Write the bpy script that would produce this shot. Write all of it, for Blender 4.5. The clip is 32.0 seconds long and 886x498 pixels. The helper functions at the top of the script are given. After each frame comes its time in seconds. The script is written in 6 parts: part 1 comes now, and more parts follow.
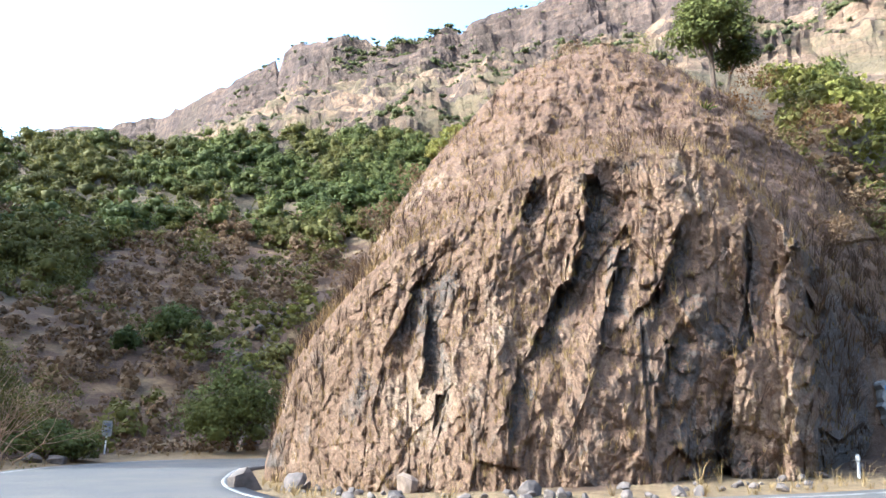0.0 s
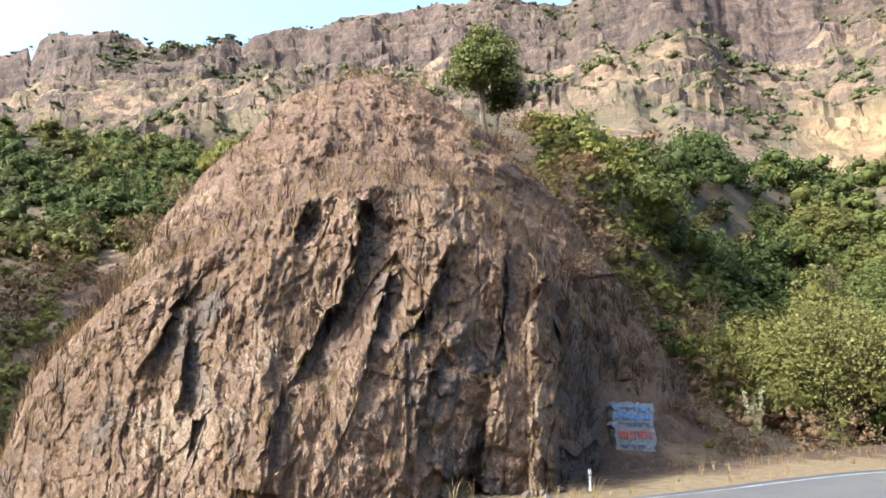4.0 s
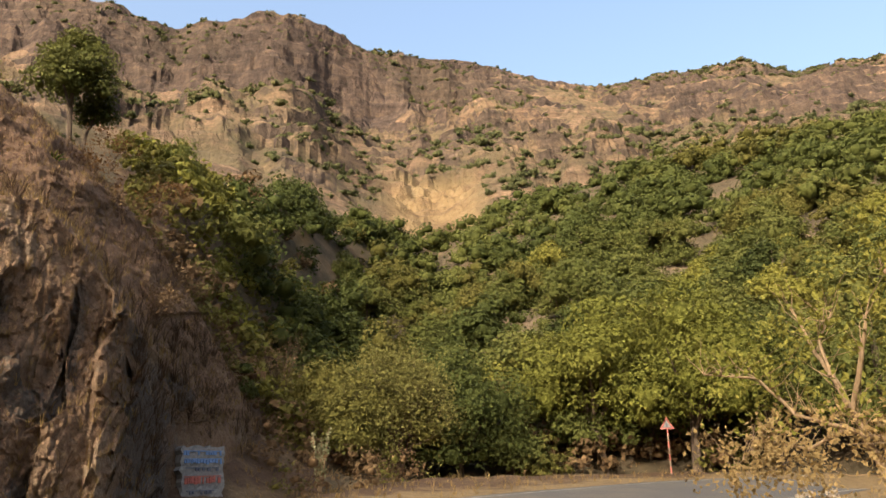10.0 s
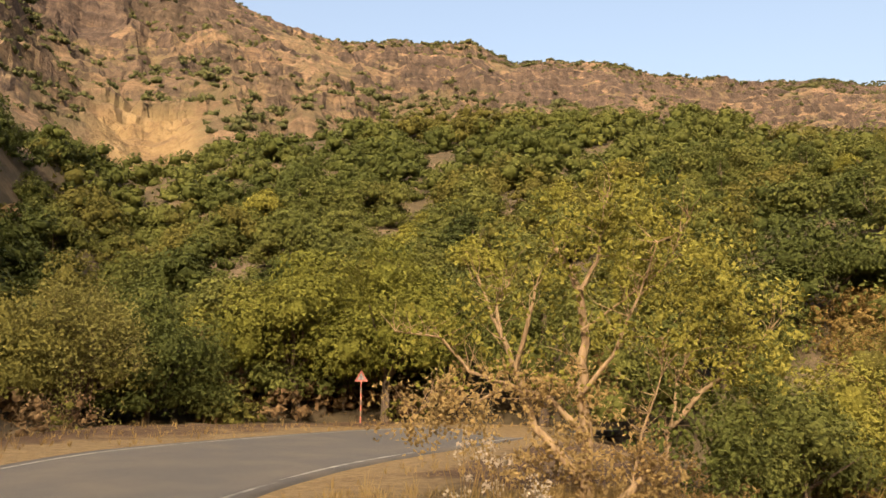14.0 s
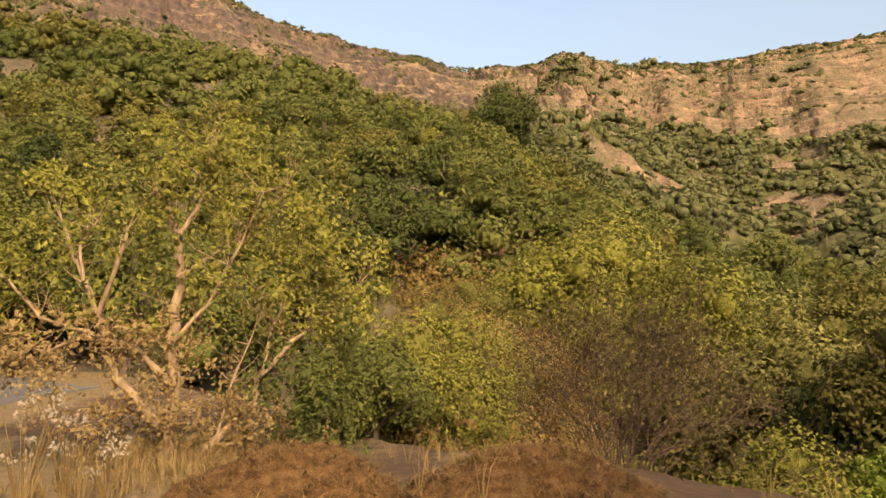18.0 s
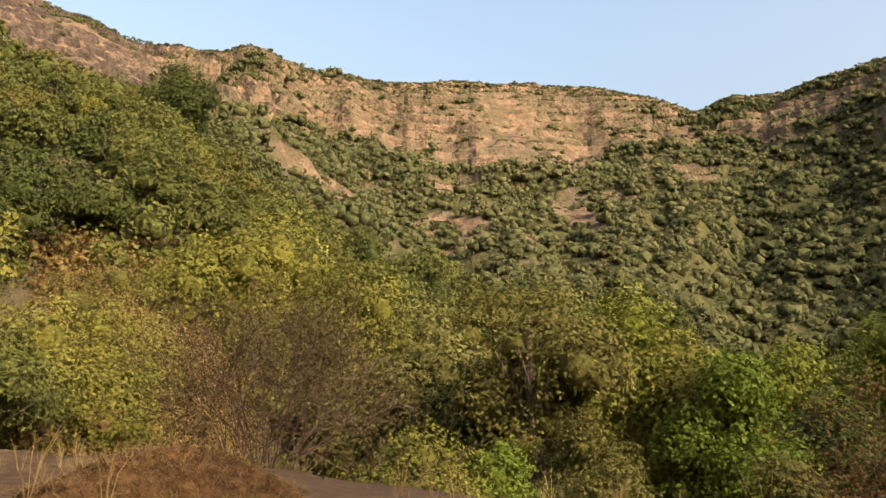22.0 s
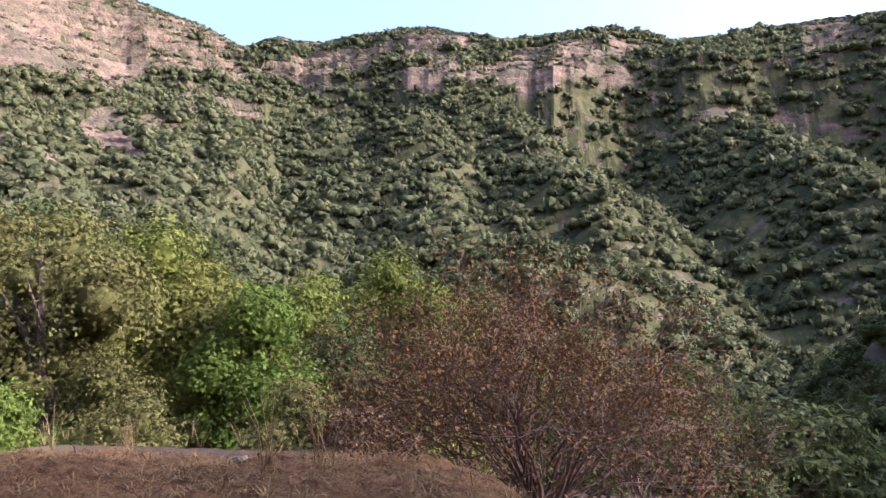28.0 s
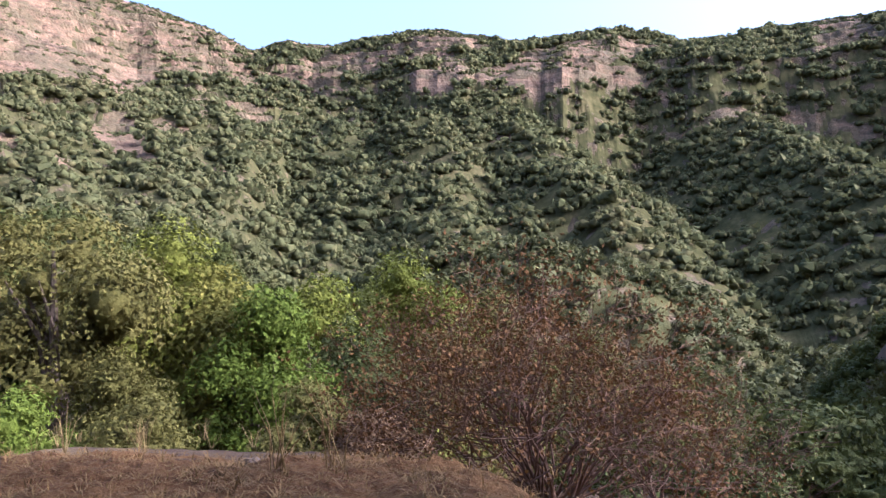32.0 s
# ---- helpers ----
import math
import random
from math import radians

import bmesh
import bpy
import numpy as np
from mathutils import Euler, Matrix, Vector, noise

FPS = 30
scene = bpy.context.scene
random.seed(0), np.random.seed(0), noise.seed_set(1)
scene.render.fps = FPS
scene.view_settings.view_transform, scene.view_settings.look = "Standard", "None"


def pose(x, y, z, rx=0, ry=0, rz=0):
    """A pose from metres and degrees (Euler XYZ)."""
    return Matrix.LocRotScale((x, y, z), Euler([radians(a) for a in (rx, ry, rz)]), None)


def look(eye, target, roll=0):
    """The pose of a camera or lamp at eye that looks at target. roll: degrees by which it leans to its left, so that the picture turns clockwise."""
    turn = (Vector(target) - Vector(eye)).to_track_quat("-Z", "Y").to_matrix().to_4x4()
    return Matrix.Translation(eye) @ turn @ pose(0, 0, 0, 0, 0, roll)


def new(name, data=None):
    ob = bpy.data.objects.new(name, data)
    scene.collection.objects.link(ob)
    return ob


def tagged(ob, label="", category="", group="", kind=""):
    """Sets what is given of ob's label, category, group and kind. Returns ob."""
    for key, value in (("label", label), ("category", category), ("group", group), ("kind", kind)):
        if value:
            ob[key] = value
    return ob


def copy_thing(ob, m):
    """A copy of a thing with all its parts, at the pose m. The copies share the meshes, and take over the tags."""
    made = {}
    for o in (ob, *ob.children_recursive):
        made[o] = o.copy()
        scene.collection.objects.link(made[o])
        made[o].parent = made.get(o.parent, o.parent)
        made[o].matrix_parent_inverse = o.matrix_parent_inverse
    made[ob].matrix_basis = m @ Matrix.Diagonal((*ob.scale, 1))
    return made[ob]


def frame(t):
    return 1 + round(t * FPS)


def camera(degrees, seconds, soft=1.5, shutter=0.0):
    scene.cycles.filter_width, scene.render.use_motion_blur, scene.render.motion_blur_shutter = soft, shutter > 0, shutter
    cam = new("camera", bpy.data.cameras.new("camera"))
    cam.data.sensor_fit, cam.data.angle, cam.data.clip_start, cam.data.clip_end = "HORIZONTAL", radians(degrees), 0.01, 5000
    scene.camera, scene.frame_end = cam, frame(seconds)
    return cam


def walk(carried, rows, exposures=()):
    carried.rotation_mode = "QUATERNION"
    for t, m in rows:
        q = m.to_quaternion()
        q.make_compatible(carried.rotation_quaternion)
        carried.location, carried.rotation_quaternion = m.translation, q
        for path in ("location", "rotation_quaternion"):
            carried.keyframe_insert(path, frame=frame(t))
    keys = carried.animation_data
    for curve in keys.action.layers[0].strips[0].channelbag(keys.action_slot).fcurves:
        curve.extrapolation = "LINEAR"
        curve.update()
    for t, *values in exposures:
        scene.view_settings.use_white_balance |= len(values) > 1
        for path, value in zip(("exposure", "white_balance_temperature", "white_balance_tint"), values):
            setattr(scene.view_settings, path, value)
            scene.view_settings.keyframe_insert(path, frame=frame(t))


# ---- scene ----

# camera: eye above the verge, turning from the rock spur over the road to the valley
EYE = Vector((0.0, 0.0, 1.6))
cam = camera(61.16, 32.0, soft=1.5)
# seconds, heading clockwise from +y, pitch, lean (degrees), sway of the eye (metres)
TURN = [
    (0, 0.00, 10.91, -2.02, -0.04, 0.08, -0.08), (0.5, 2.12, 11.52, -1.72, -0.05, 0.07, -0.08), (1, 4.30, 12.28, -1.12, -0.03, 0.06, -0.08),
    (1.5, 6.55, 12.15, -1.54, -0.02, 0.05, -0.09), (2, 8.80, 12.07, -1.42, -0.02, 0.05, -0.08), (2.5, 10.59, 12.09, -1.39, -0.01, 0.06, -0.07),
    (3, 12.61, 12.54, -1.32, -0.00, 0.06, -0.07), (3.5, 14.99, 12.76, -1.17, 0.01, 0.04, -0.07), (5.5, 22.35, 15.06, -1.64, -0.06, 0.06, -0.04),
    (6, 22.60, 16.43, -1.88, -0.06, 0.04, -0.03), (6.5, 26.83, 17.31, -1.43, -0.05, 0.03, -0.02), (7, 31.12, 16.74, -1.15, -0.03, 0.01, -0.04),
    (7.5, 35.49, 15.82, -0.95, -0.04, 0.04, -0.02), (8, 38.61, 15.85, -0.53, -0.02, 0.04, -0.00), (8.5, 41.66, 15.66, -0.07, -0.01, 0.04, -0.02),
    (9, 43.78, 15.46, 0.06, -0.02, 0.02, -0.01), (9.5, 46.05, 15.39, 0.08, -0.01, 0.02, -0.02), (10, 49.01, 16.14, 0.93, 0.00, 0.02, -0.00),
    (10.5, 50.54, 15.85, 0.82, 0.00, -0.01, -0.00), (11, 53.07, 15.28, 0.71, -0.00, -0.00, 0.00), (11.5, 55.61, 15.33, 0.81, -0.02, 0.00, -0.00),
    (12, 58.89, 15.02, 1.38, -0.01, -0.01, -0.01), (12.5, 60.95, 14.24, 1.10, 0.01, -0.02, -0.01), (13, 63.50, 13.78, 0.76, 0.05, -0.04, -0.01),
    (13.5, 67.36, 13.10, 0.31, 0.09, -0.09, -0.02), (15.5, 80.12, 10.12, 0.12, 0.16, 0.04, 0.05), (16, 83.92, 9.50, -0.21, 0.18, 0.03, 0.06),
    (16.5, 89.79, 8.62, -0.13, 0.22, 0.04, 0.07), (17, 94.45, 8.33, 0.43, 0.23, 0.03, 0.07), (17.5, 98.25, 8.06, 0.25, 0.25, 0.01, 0.08),
    (18, 101.33, 7.86, 0.69, 0.26, -0.00, 0.08), (18.5, 105.22, 7.99, 0.36, 0.28, -0.02, 0.07), (19, 108.76, 7.92, -0.01, 0.28, -0.04, 0.08),
    (19.5, 113.34, 7.96, -0.34, 0.28, -0.04, 0.07), (20, 116.83, 7.21, -0.27, 0.27, -0.02, 0.08), (20.5, 120.15, 6.99, 0.61, 0.28, -0.01, 0.07),
    (21, 122.30, 7.01, 0.13, 0.32, -0.03, 0.07), (21.5, 123.76, 8.32, -0.36, 0.34, -0.09, 0.07), (22, 126.35, 7.93, -1.04, 0.34, -0.14, 0.07),
    (22.5, 129.39, 8.09, -0.58, 0.34, -0.15, 0.06), (23, 132.20, 7.71, -0.35, 0.33, -0.14, 0.06), (23.5, 135.35, 7.49, -0.32, 0.33, -0.13, 0.06),
    (24, 138.86, 7.36, -0.20, 0.32, -0.16, 0.06), (24.5, 142.60, 5.87, -0.10, 0.32, -0.18, 0.05), (25, 145.50, 4.85, -0.06, 0.38, -0.22, 0.05),
    (25.5, 149.08, 3.52, 0.32, 0.35, -0.25, 0.04), (26, 152.70, 2.37, 0.55, 0.31, -0.24, 0.04), (26.5, 155.36, 3.08, 0.30, 0.28, -0.22, 0.05),
    (28.5, 161.93, 3.28, -1.07, 0.18, -0.19, 0.07), (29, 162.56, 3.36, -1.45, 0.18, -0.19, 0.07), (29.5, 162.60, 3.63, -1.47, 0.17, -0.20, 0.07),
    (30, 162.95, 3.94, -1.61, 0.17, -0.21, 0.07), (30.5, 162.44, 3.71, -1.93, 0.19, -0.21, 0.06), (31, 163.37, 3.11, -2.01, 0.19, -0.21, 0.07),
    (31.5, 161.20, 2.93, -2.04, 0.21, -0.20, 0.06), (32, 160.05, 3.50, -0.37, 0.20, -0.20, 0.06),
]


def aimed(head, pitch, lean, dx, dy, dz):
    h, p = radians(head), radians(pitch)
    way = Vector((math.sin(h) * math.cos(p), math.cos(h) * math.cos(p), math.sin(p)))
    eye = EYE + Vector((dx, dy, dz))
    return look(eye, eye + way * 10, -lean)


EXPOSURES = [
    (0.0, 2.72, 4550, 5), (2.0, 2.70, 4550, 5), (3.5, 2.52, 4650, 5), (5.5, 1.88, 5150, 6), (6.0, 1.62, 5200, 6), (7.0, 1.26, 5350, 7), (8.0, 1.44, 5650, 8), (9.0, 1.48, 5900, 9),
    (13.0, 1.40, 6800, 12), (16.0, 1.48, 7200, 14), (19.0, 1.44, 7100, 13), (23.0, 1.46, 6400, 12), (25.0, 1.50, 5750, 14), (26.0, 2.02, 4850, 21), (28.5, 2.08, 4700, 26), (30.0, 2.02, 4600, 25), (32.0, 2.08, 4700, 25)]
walk(cam, [(row[0], aimed(*row[1:])) for row in TURN], EXPOSURES)

# daylight: low afternoon sun and a clear sky
SUN_AZ, SUN_EL = -100.0, 31.0
world = bpy.data.worlds.new("sky")
scene.world = world
world.use_nodes = True
wn = world.node_tree
sky = wn.nodes.new("ShaderNodeTexSky")
sky.sky_type = "NISHITA"
sky.sun_disc = False
sky.sun_elevation, sky.sun_rotation = radians(SUN_EL), radians(SUN_AZ % 360)
sky.air_density, sky.dust_density, sky.ozone_density = 1.3, 10.0, 0.3
wn.links.new(sky.outputs[0], wn.nodes["Background"].inputs[0])
wn.nodes["Background"].inputs[1].default_value = 0.15
sun = new("sun", bpy.data.lights.new("sun", "SUN"))
sun.data.energy, sun.data.angle, sun.data.color = 2.0, radians(0.6), (1.0, 0.89, 0.72)
sa, se = radians(SUN_AZ), radians(SUN_EL)
sun.matrix_world = look(Vector((0, 0, 0)), Vector((-math.sin(sa) * math.cos(se), -math.cos(sa) * math.cos(se), -math.sin(se))))

# ---- noise and mesh tools ----
def hash01(ix, iy, seed):
    ix, iy = np.atleast_1d(ix), np.atleast_1d(iy)
    h = (ix.astype(np.int64) * 374761393 + iy.astype(np.int64) * 668265263 + seed * 1442695041) & 0xFFFFFFFF
    h = ((h ^ (h >> 13)) * 1274126177) & 0xFFFFFFFF
    h = ((h ^ (h >> 16)) * 2246822519) & 0xFFFFFFFF
    return ((h ^ (h >> 15)) & 0xFFFFFF) / float(0xFFFFFF)


def vnoise(x, y, seed=0):
    ix, iy = np.floor(x), np.floor(y)
    fx, fy = x - ix, y - iy
    fx, fy = fx * fx * (3 - 2 * fx), fy * fy * (3 - 2 * fy)
    a, b = hash01(ix, iy, seed), hash01(ix + 1, iy, seed)
    c, d = hash01(ix, iy + 1, seed), hash01(ix + 1, iy + 1, seed)
    return (a + (b - a) * fx) * (1 - fy) + (c + (d - c) * fx) * fy


def fbm(x, y, seed=0, octaves=4, gain=0.5):
    total, amp, norm = 0.0, 1.0, 0.0
    for k in range(octaves):
        total = total + amp * (vnoise(x * 2 ** k + 17.3 * k, y * 2 ** k - 9.1 * k, seed + k) - 0.5)
        norm += amp
        amp *= gain
    return total / norm * 2


def ridged(x, y, seed=0, octaves=4):
    total, amp, norm = 0.0, 1.0, 0.0
    for k in range(octaves):
        total = total + amp * (1 - np.abs(2 * vnoise(x * 2 ** k + 5.7 * k, y * 2 ** k + 3.1 * k, seed + k) - 1))
        norm += amp
        amp *= 0.5
    return total / norm


def chisel(x, y, seed=0, tilt=1.0):
    """Broken-rock relief: every cell is a tilted plane of its own height. Also gives the distance to the cell's edge."""
    ix, iy = np.floor(x), np.floor(y)
    best = np.full(x.shape, 9.0)
    second = np.full(x.shape, 9.0)
    value = np.zeros(x.shape)
    for dx in (-1, 0, 1):
        for dy in (-1, 0, 1):
            cx, cy = ix + dx, iy + dy
            px, py = cx + hash01(cx, cy, seed), cy + hash01(cx, cy, seed + 7)
            d = np.hypot(x - px, y - py)
            v = hash01(cx, cy, seed + 11) - 0.5 + tilt * ((x - px) * (hash01(cx, cy, seed + 13) - 0.5) + (y - py) * (hash01(cx, cy, seed + 17) - 0.5))
            near = d < best
            second = np.where(near, best, np.minimum(second, d))
            value = np.where(near, v, value)
            best = np.where(near, d, best)
    return value, second - best


def facet(x, y, seed=0):
    """Planes that meet in creases: heights on a triangular net, joined straight."""
    s = (x + y) * 0.366
    i, j = np.floor(x + s), np.floor(y + s)
    u, v = x + s - i, y + s - j
    h00, h11 = hash01(i, j, seed), hash01(i + 1, j + 1, seed)
    h = np.where(u > v, h00 * (1 - u) + hash01(i + 1, j, seed) * (u - v) + h11 * v, h00 * (1 - v) + hash01(i, j + 1, seed) * (v - u) + h11 * u)
    return h - 0.5


def smooth(a, b, x):
    t = np.clip((x - a) / (b - a), 0, 1)
    return t * t * (3 - 2 * t)


def mesh_of(name, verts, faces, mat, shade=False):
    me = bpy.data.meshes.new(name)
    verts, faces = np.asarray(verts, np.float32), np.asarray(faces, np.int32)
    k = faces.shape[1]
    me.vertices.add(len(verts))
    me.vertices.foreach_set("co", verts.ravel())
    me.loops.add(faces.size)
    me.loops.foreach_set("vertex_index", faces.ravel())
    me.polygons.add(len(faces))
    me.polygons.foreach_set("loop_start", np.arange(0, faces.size, k, dtype=np.int32))
    me.polygons.foreach_set("use_smooth", np.full(len(faces), shade))
    me.update(calc_edges=True)
    me.materials.append(mat)
    return me


def grid_faces(n, m):
    i = np.arange(n - 1)[:, None] * m + np.arange(m - 1)[None, :]
    return np.stack([i, i + 1, i + m + 1, i + m], -1).reshape(-1, 4)


def part(name, me, parent, label=""):
    """Links a mesh as one part of a thing, in the thing's own axes."""
    ob = new(name, me)
    ob.parent = parent
    return tagged(ob, label, kind="stuff" if name in ("foliage", "dry_foliage", "twig_tangle", "seed_fluff") else "")


def thing(name, where, label, category, group="", kind=""):
    ob = new(name)
    ob.empty_display_size = 0.2
    ob.matrix_basis = where
    return tagged(ob, label, category, group, kind)


def bm_mesh(name, bm, mat):
    me = bpy.data.meshes.new(name)
    bm.to_mesh(me)
    bm.free()
    me.materials.append(mat)
    return me


def polar(az, r):
    a = np.radians(az)
    return np.sin(a) * r, np.cos(a) * r


def tubes(paths, sides=6):
    """Tapered tubes along polylines: each path is a list of (point, radius)."""
    verts, faces = [], []
    for path in paths:
        pts = [Vector(p) for p, _ in path]
        base = len(verts)
        for i, (p, rad) in enumerate(path):
            way = (pts[min(i + 1, len(pts) - 1)] - pts[max(i - 1, 0)]).normalized()
            u = way.orthogonal().normalized() if i == 0 else (u - way * u.dot(way)).normalized()
            w = way.cross(u)
            for k in range(sides):
                a = 2 * math.pi * k / sides
                verts.append(pts[i] + (u * math.cos(a) + w * math.sin(a)) * rad)
        for i in range(len(path) - 1):
            for k in range(sides):
                a, b = base + i * sides + k, base + i * sides + (k + 1) % sides
                faces.append((a, b, b + sides, a + sides))
    return np.array(verts), np.array(faces)


def leaves(centres, normals, size, rng, long=1.5, vary=0.35, corners=4):
    """One pointed leaf at every centre, turned at random about its normal."""
    n = len(centres)
    nor = normals / np.maximum(np.linalg.norm(normals, axis=1, keepdims=True), 1e-6)
    t = np.cross(nor, rng.normal(size=(n, 3)))
    t /= np.maximum(np.linalg.norm(t, axis=1, keepdims=True), 1e-6)
    b = np.cross(nor, t)
    s = (size * (1 + vary * rng.uniform(-1, 1, (n, 1))))
    if corners == 3:
        v = np.stack([centres - t * s * long * 0.5 - b * s * 0.5, centres - t * s * long * 0.5 + b * s * 0.5, centres + t * s * long * 0.5], 1)
        return v.reshape(-1, 3), np.arange(n * 3).reshape(-1, 3)
    fold = nor * s * 0.18
    v = np.stack([centres - t * s * long * 0.5, centres + b * s * 0.5 - fold, centres + t * s * long * 0.5, centres - b * s * 0.5 - fold], 1)
    return v.reshape(-1, 3), np.arange(n * 4).reshape(-1, 4)


def blob(rng, c, rad, rings=5, segs=8, rough=0.25):
    """A lumpy closed lobe, the dense inside of a crown."""
    th = np.linspace(0.0, math.pi, rings + 1)[:, None]
    ph = np.linspace(0, 2 * math.pi, segs, endpoint=False)[None, :]
    k = 1 + rough * rng.uniform(-1, 1, (rings + 1, segs))
    k[0], k[-1] = k[0, 0], k[-1, 0]
    x, y, z = np.sin(th) * np.cos(ph) * k, np.sin(th) * np.sin(ph) * k, np.cos(th) * np.ones_like(ph) * k
    v = np.stack([x * rad[0] + c[0], y * rad[1] + c[1], z * rad[2] + c[2]], -1).reshape(-1, 3)
    f = []
    for i in range(rings):
        for j in range(segs):
            a, b = i * segs + j, i * segs + (j + 1) % segs
            f.append((a, a + segs, b + segs, b))
    return v, np.array(f)


def join(pieces):
    vs, fs, n = [], [], 0
    for v, f in pieces:
        vs.append(v)
        fs.append(f + n)
        n += len(v)
    return np.concatenate(vs), np.concatenate(fs)


def crown_cloud(rng, wide, tall, lobes, count, size, flat=0.75, z0=0.0, droop=0.2, stray=0.5, inner=0.74, core=0.68, res=(4, 7)):
    """A crown of lobes with many small leaves on them, uneven in outline; base at z0."""
    centres = []
    for k in range(lobes):
        a, q = rng.uniform(0, 2 * math.pi), math.sqrt(rng.uniform(0, 1))
        h = rng.uniform(0.18, 1.0) * (1 - 0.5 * q * q)
        centres.append((math.cos(a) * q * wide * 0.72, math.sin(a) * q * wide * 0.72, z0 + h * tall * 0.80))
    centres[0] = (0, 0, z0 + tall * 0.76)
    rads = rng.uniform(0.28, 0.50, lobes) * wide
    pieces = []
    share = rads ** 2 / np.sum(rads ** 2)
    for c, rad, part_of in zip(centres, rads, share):
        c = np.array(c)
        per = max(4, int(count * part_of))
        rr = np.array([rad, rad, rad * flat])
        v, f = blob(rng, c, rr * core, res[0], res[1], 0.28)
        pieces.append((v, np.concatenate([f[res[1]:, [0, 1, 3]], f[:-res[1], [1, 2, 3]]])))
        d = rng.normal(size=(per, 3))
        d /= np.linalg.norm(d, axis=1, keepdims=True)
        d[:, 2] = np.where(d[:, 2] < -0.45, -d[:, 2], d[:, 2])
        bumps = 1 + 0.13 * np.sin(d[:, :1] * 7 + c[0]) * np.cos(d[:, 1:2] * 8 + c[1]) + 0.08 * np.sin(d[:, 2:] * 11 + c[2])
        k = (1.10 - (1.10 - inner) * rng.uniform(0, 1, (per, 1)) ** 1.6) * bumps
        nor = d + rng.normal(size=(per, 3)) * stray + np.array([0, 0, droop])
        pieces.append(leaves(c + d * rr * k, nor, size, rng, 1.3, 0.4, 3))
    return join(pieces)

# ---- materials ----
class Nodes:
    def __init__(self, name):
        self.mat = bpy.data.materials.new(name)
        self.mat.use_nodes = True
        self.t = self.mat.node_tree
        self.bsdf = self.t.nodes["Principled BSDF"]
        self.geo = self.t.nodes.new("ShaderNodeNewGeometry")

    def put(self, node, slot, value):
        if hasattr(value, "is_linked"):
            self.t.links.new(value, node.inputs[slot])
        else:
            node.inputs[slot].default_value = value

    def noise(self, scale, detail=4.0, rough=0.55, stretch=None, where=None):
        where = where or self.geo.outputs["Position"]
        if stretch:
            m = self.t.nodes.new("ShaderNodeMapping")
            self.put(m, "Vector", where)
            m.inputs["Scale"].default_value = stretch
            where = m.outputs[0]
        n = self.t.nodes.new("ShaderNodeTexNoise")
        self.put(n, "Vector", where)
        n.inputs["Scale"].default_value, n.inputs["Detail"].default_value, n.inputs["Roughness"].default_value = scale, detail, rough
        return n.outputs["Fac"]

    def ramp(self, fac, stops):
        n = self.t.nodes.new("ShaderNodeValToRGB")
        self.put(n, "Fac", fac)
        el = n.color_ramp.elements
        while len(el) < len(stops):
            el.new(0.5)
        for e, (p, c) in zip(el, stops):
            e.position = p
            e.color = (*c, 1) if not isinstance(c, float) else (c, c, c, 1)
        return n.outputs["Color"]

    def mix(self, fac, a, b, kind="MIX"):
        n = self.t.nodes.new("ShaderNodeMix")
        n.data_type, n.blend_type = "RGBA", kind
        self.put(n, 0, fac)
        for slot, c in ((6, a), (7, b)):
            self.put(n, slot, c if hasattr(c, "is_linked") else (*c, 1))
        return n.outputs[2]

    def math(self, kind, a, b=0.5):
        n = self.t.nodes.new("ShaderNodeMath")
        n.operation = kind
        self.put(n, 0, a)
        self.put(n, 1, b)
        return n.outputs[0]

    def split(self, vector, axis):
        n = self.t.nodes.new("ShaderNodeSeparateXYZ")
        self.put(n, 0, vector)
        return n.outputs[axis]

    def bump(self, height, strength=0.5, distance=0.05):
        n = self.t.nodes.new("ShaderNodeBump")
        n.inputs["Strength"].default_value, n.inputs["Distance"].default_value = strength, distance
        self.put(n, "Height", height)
        self.t.links.new(n.outputs[0], self.bsdf.inputs["Normal"])

    def done(self, colour, rough=0.9, spec=0.2):
        self.put(self.bsdf, "Base Color", colour if hasattr(colour, "is_linked") else (*colour, 1))
        self.put(self.bsdf, "Roughness", rough)
        self.bsdf.inputs["Specular IOR Level"].default_value = spec
        return self.mat


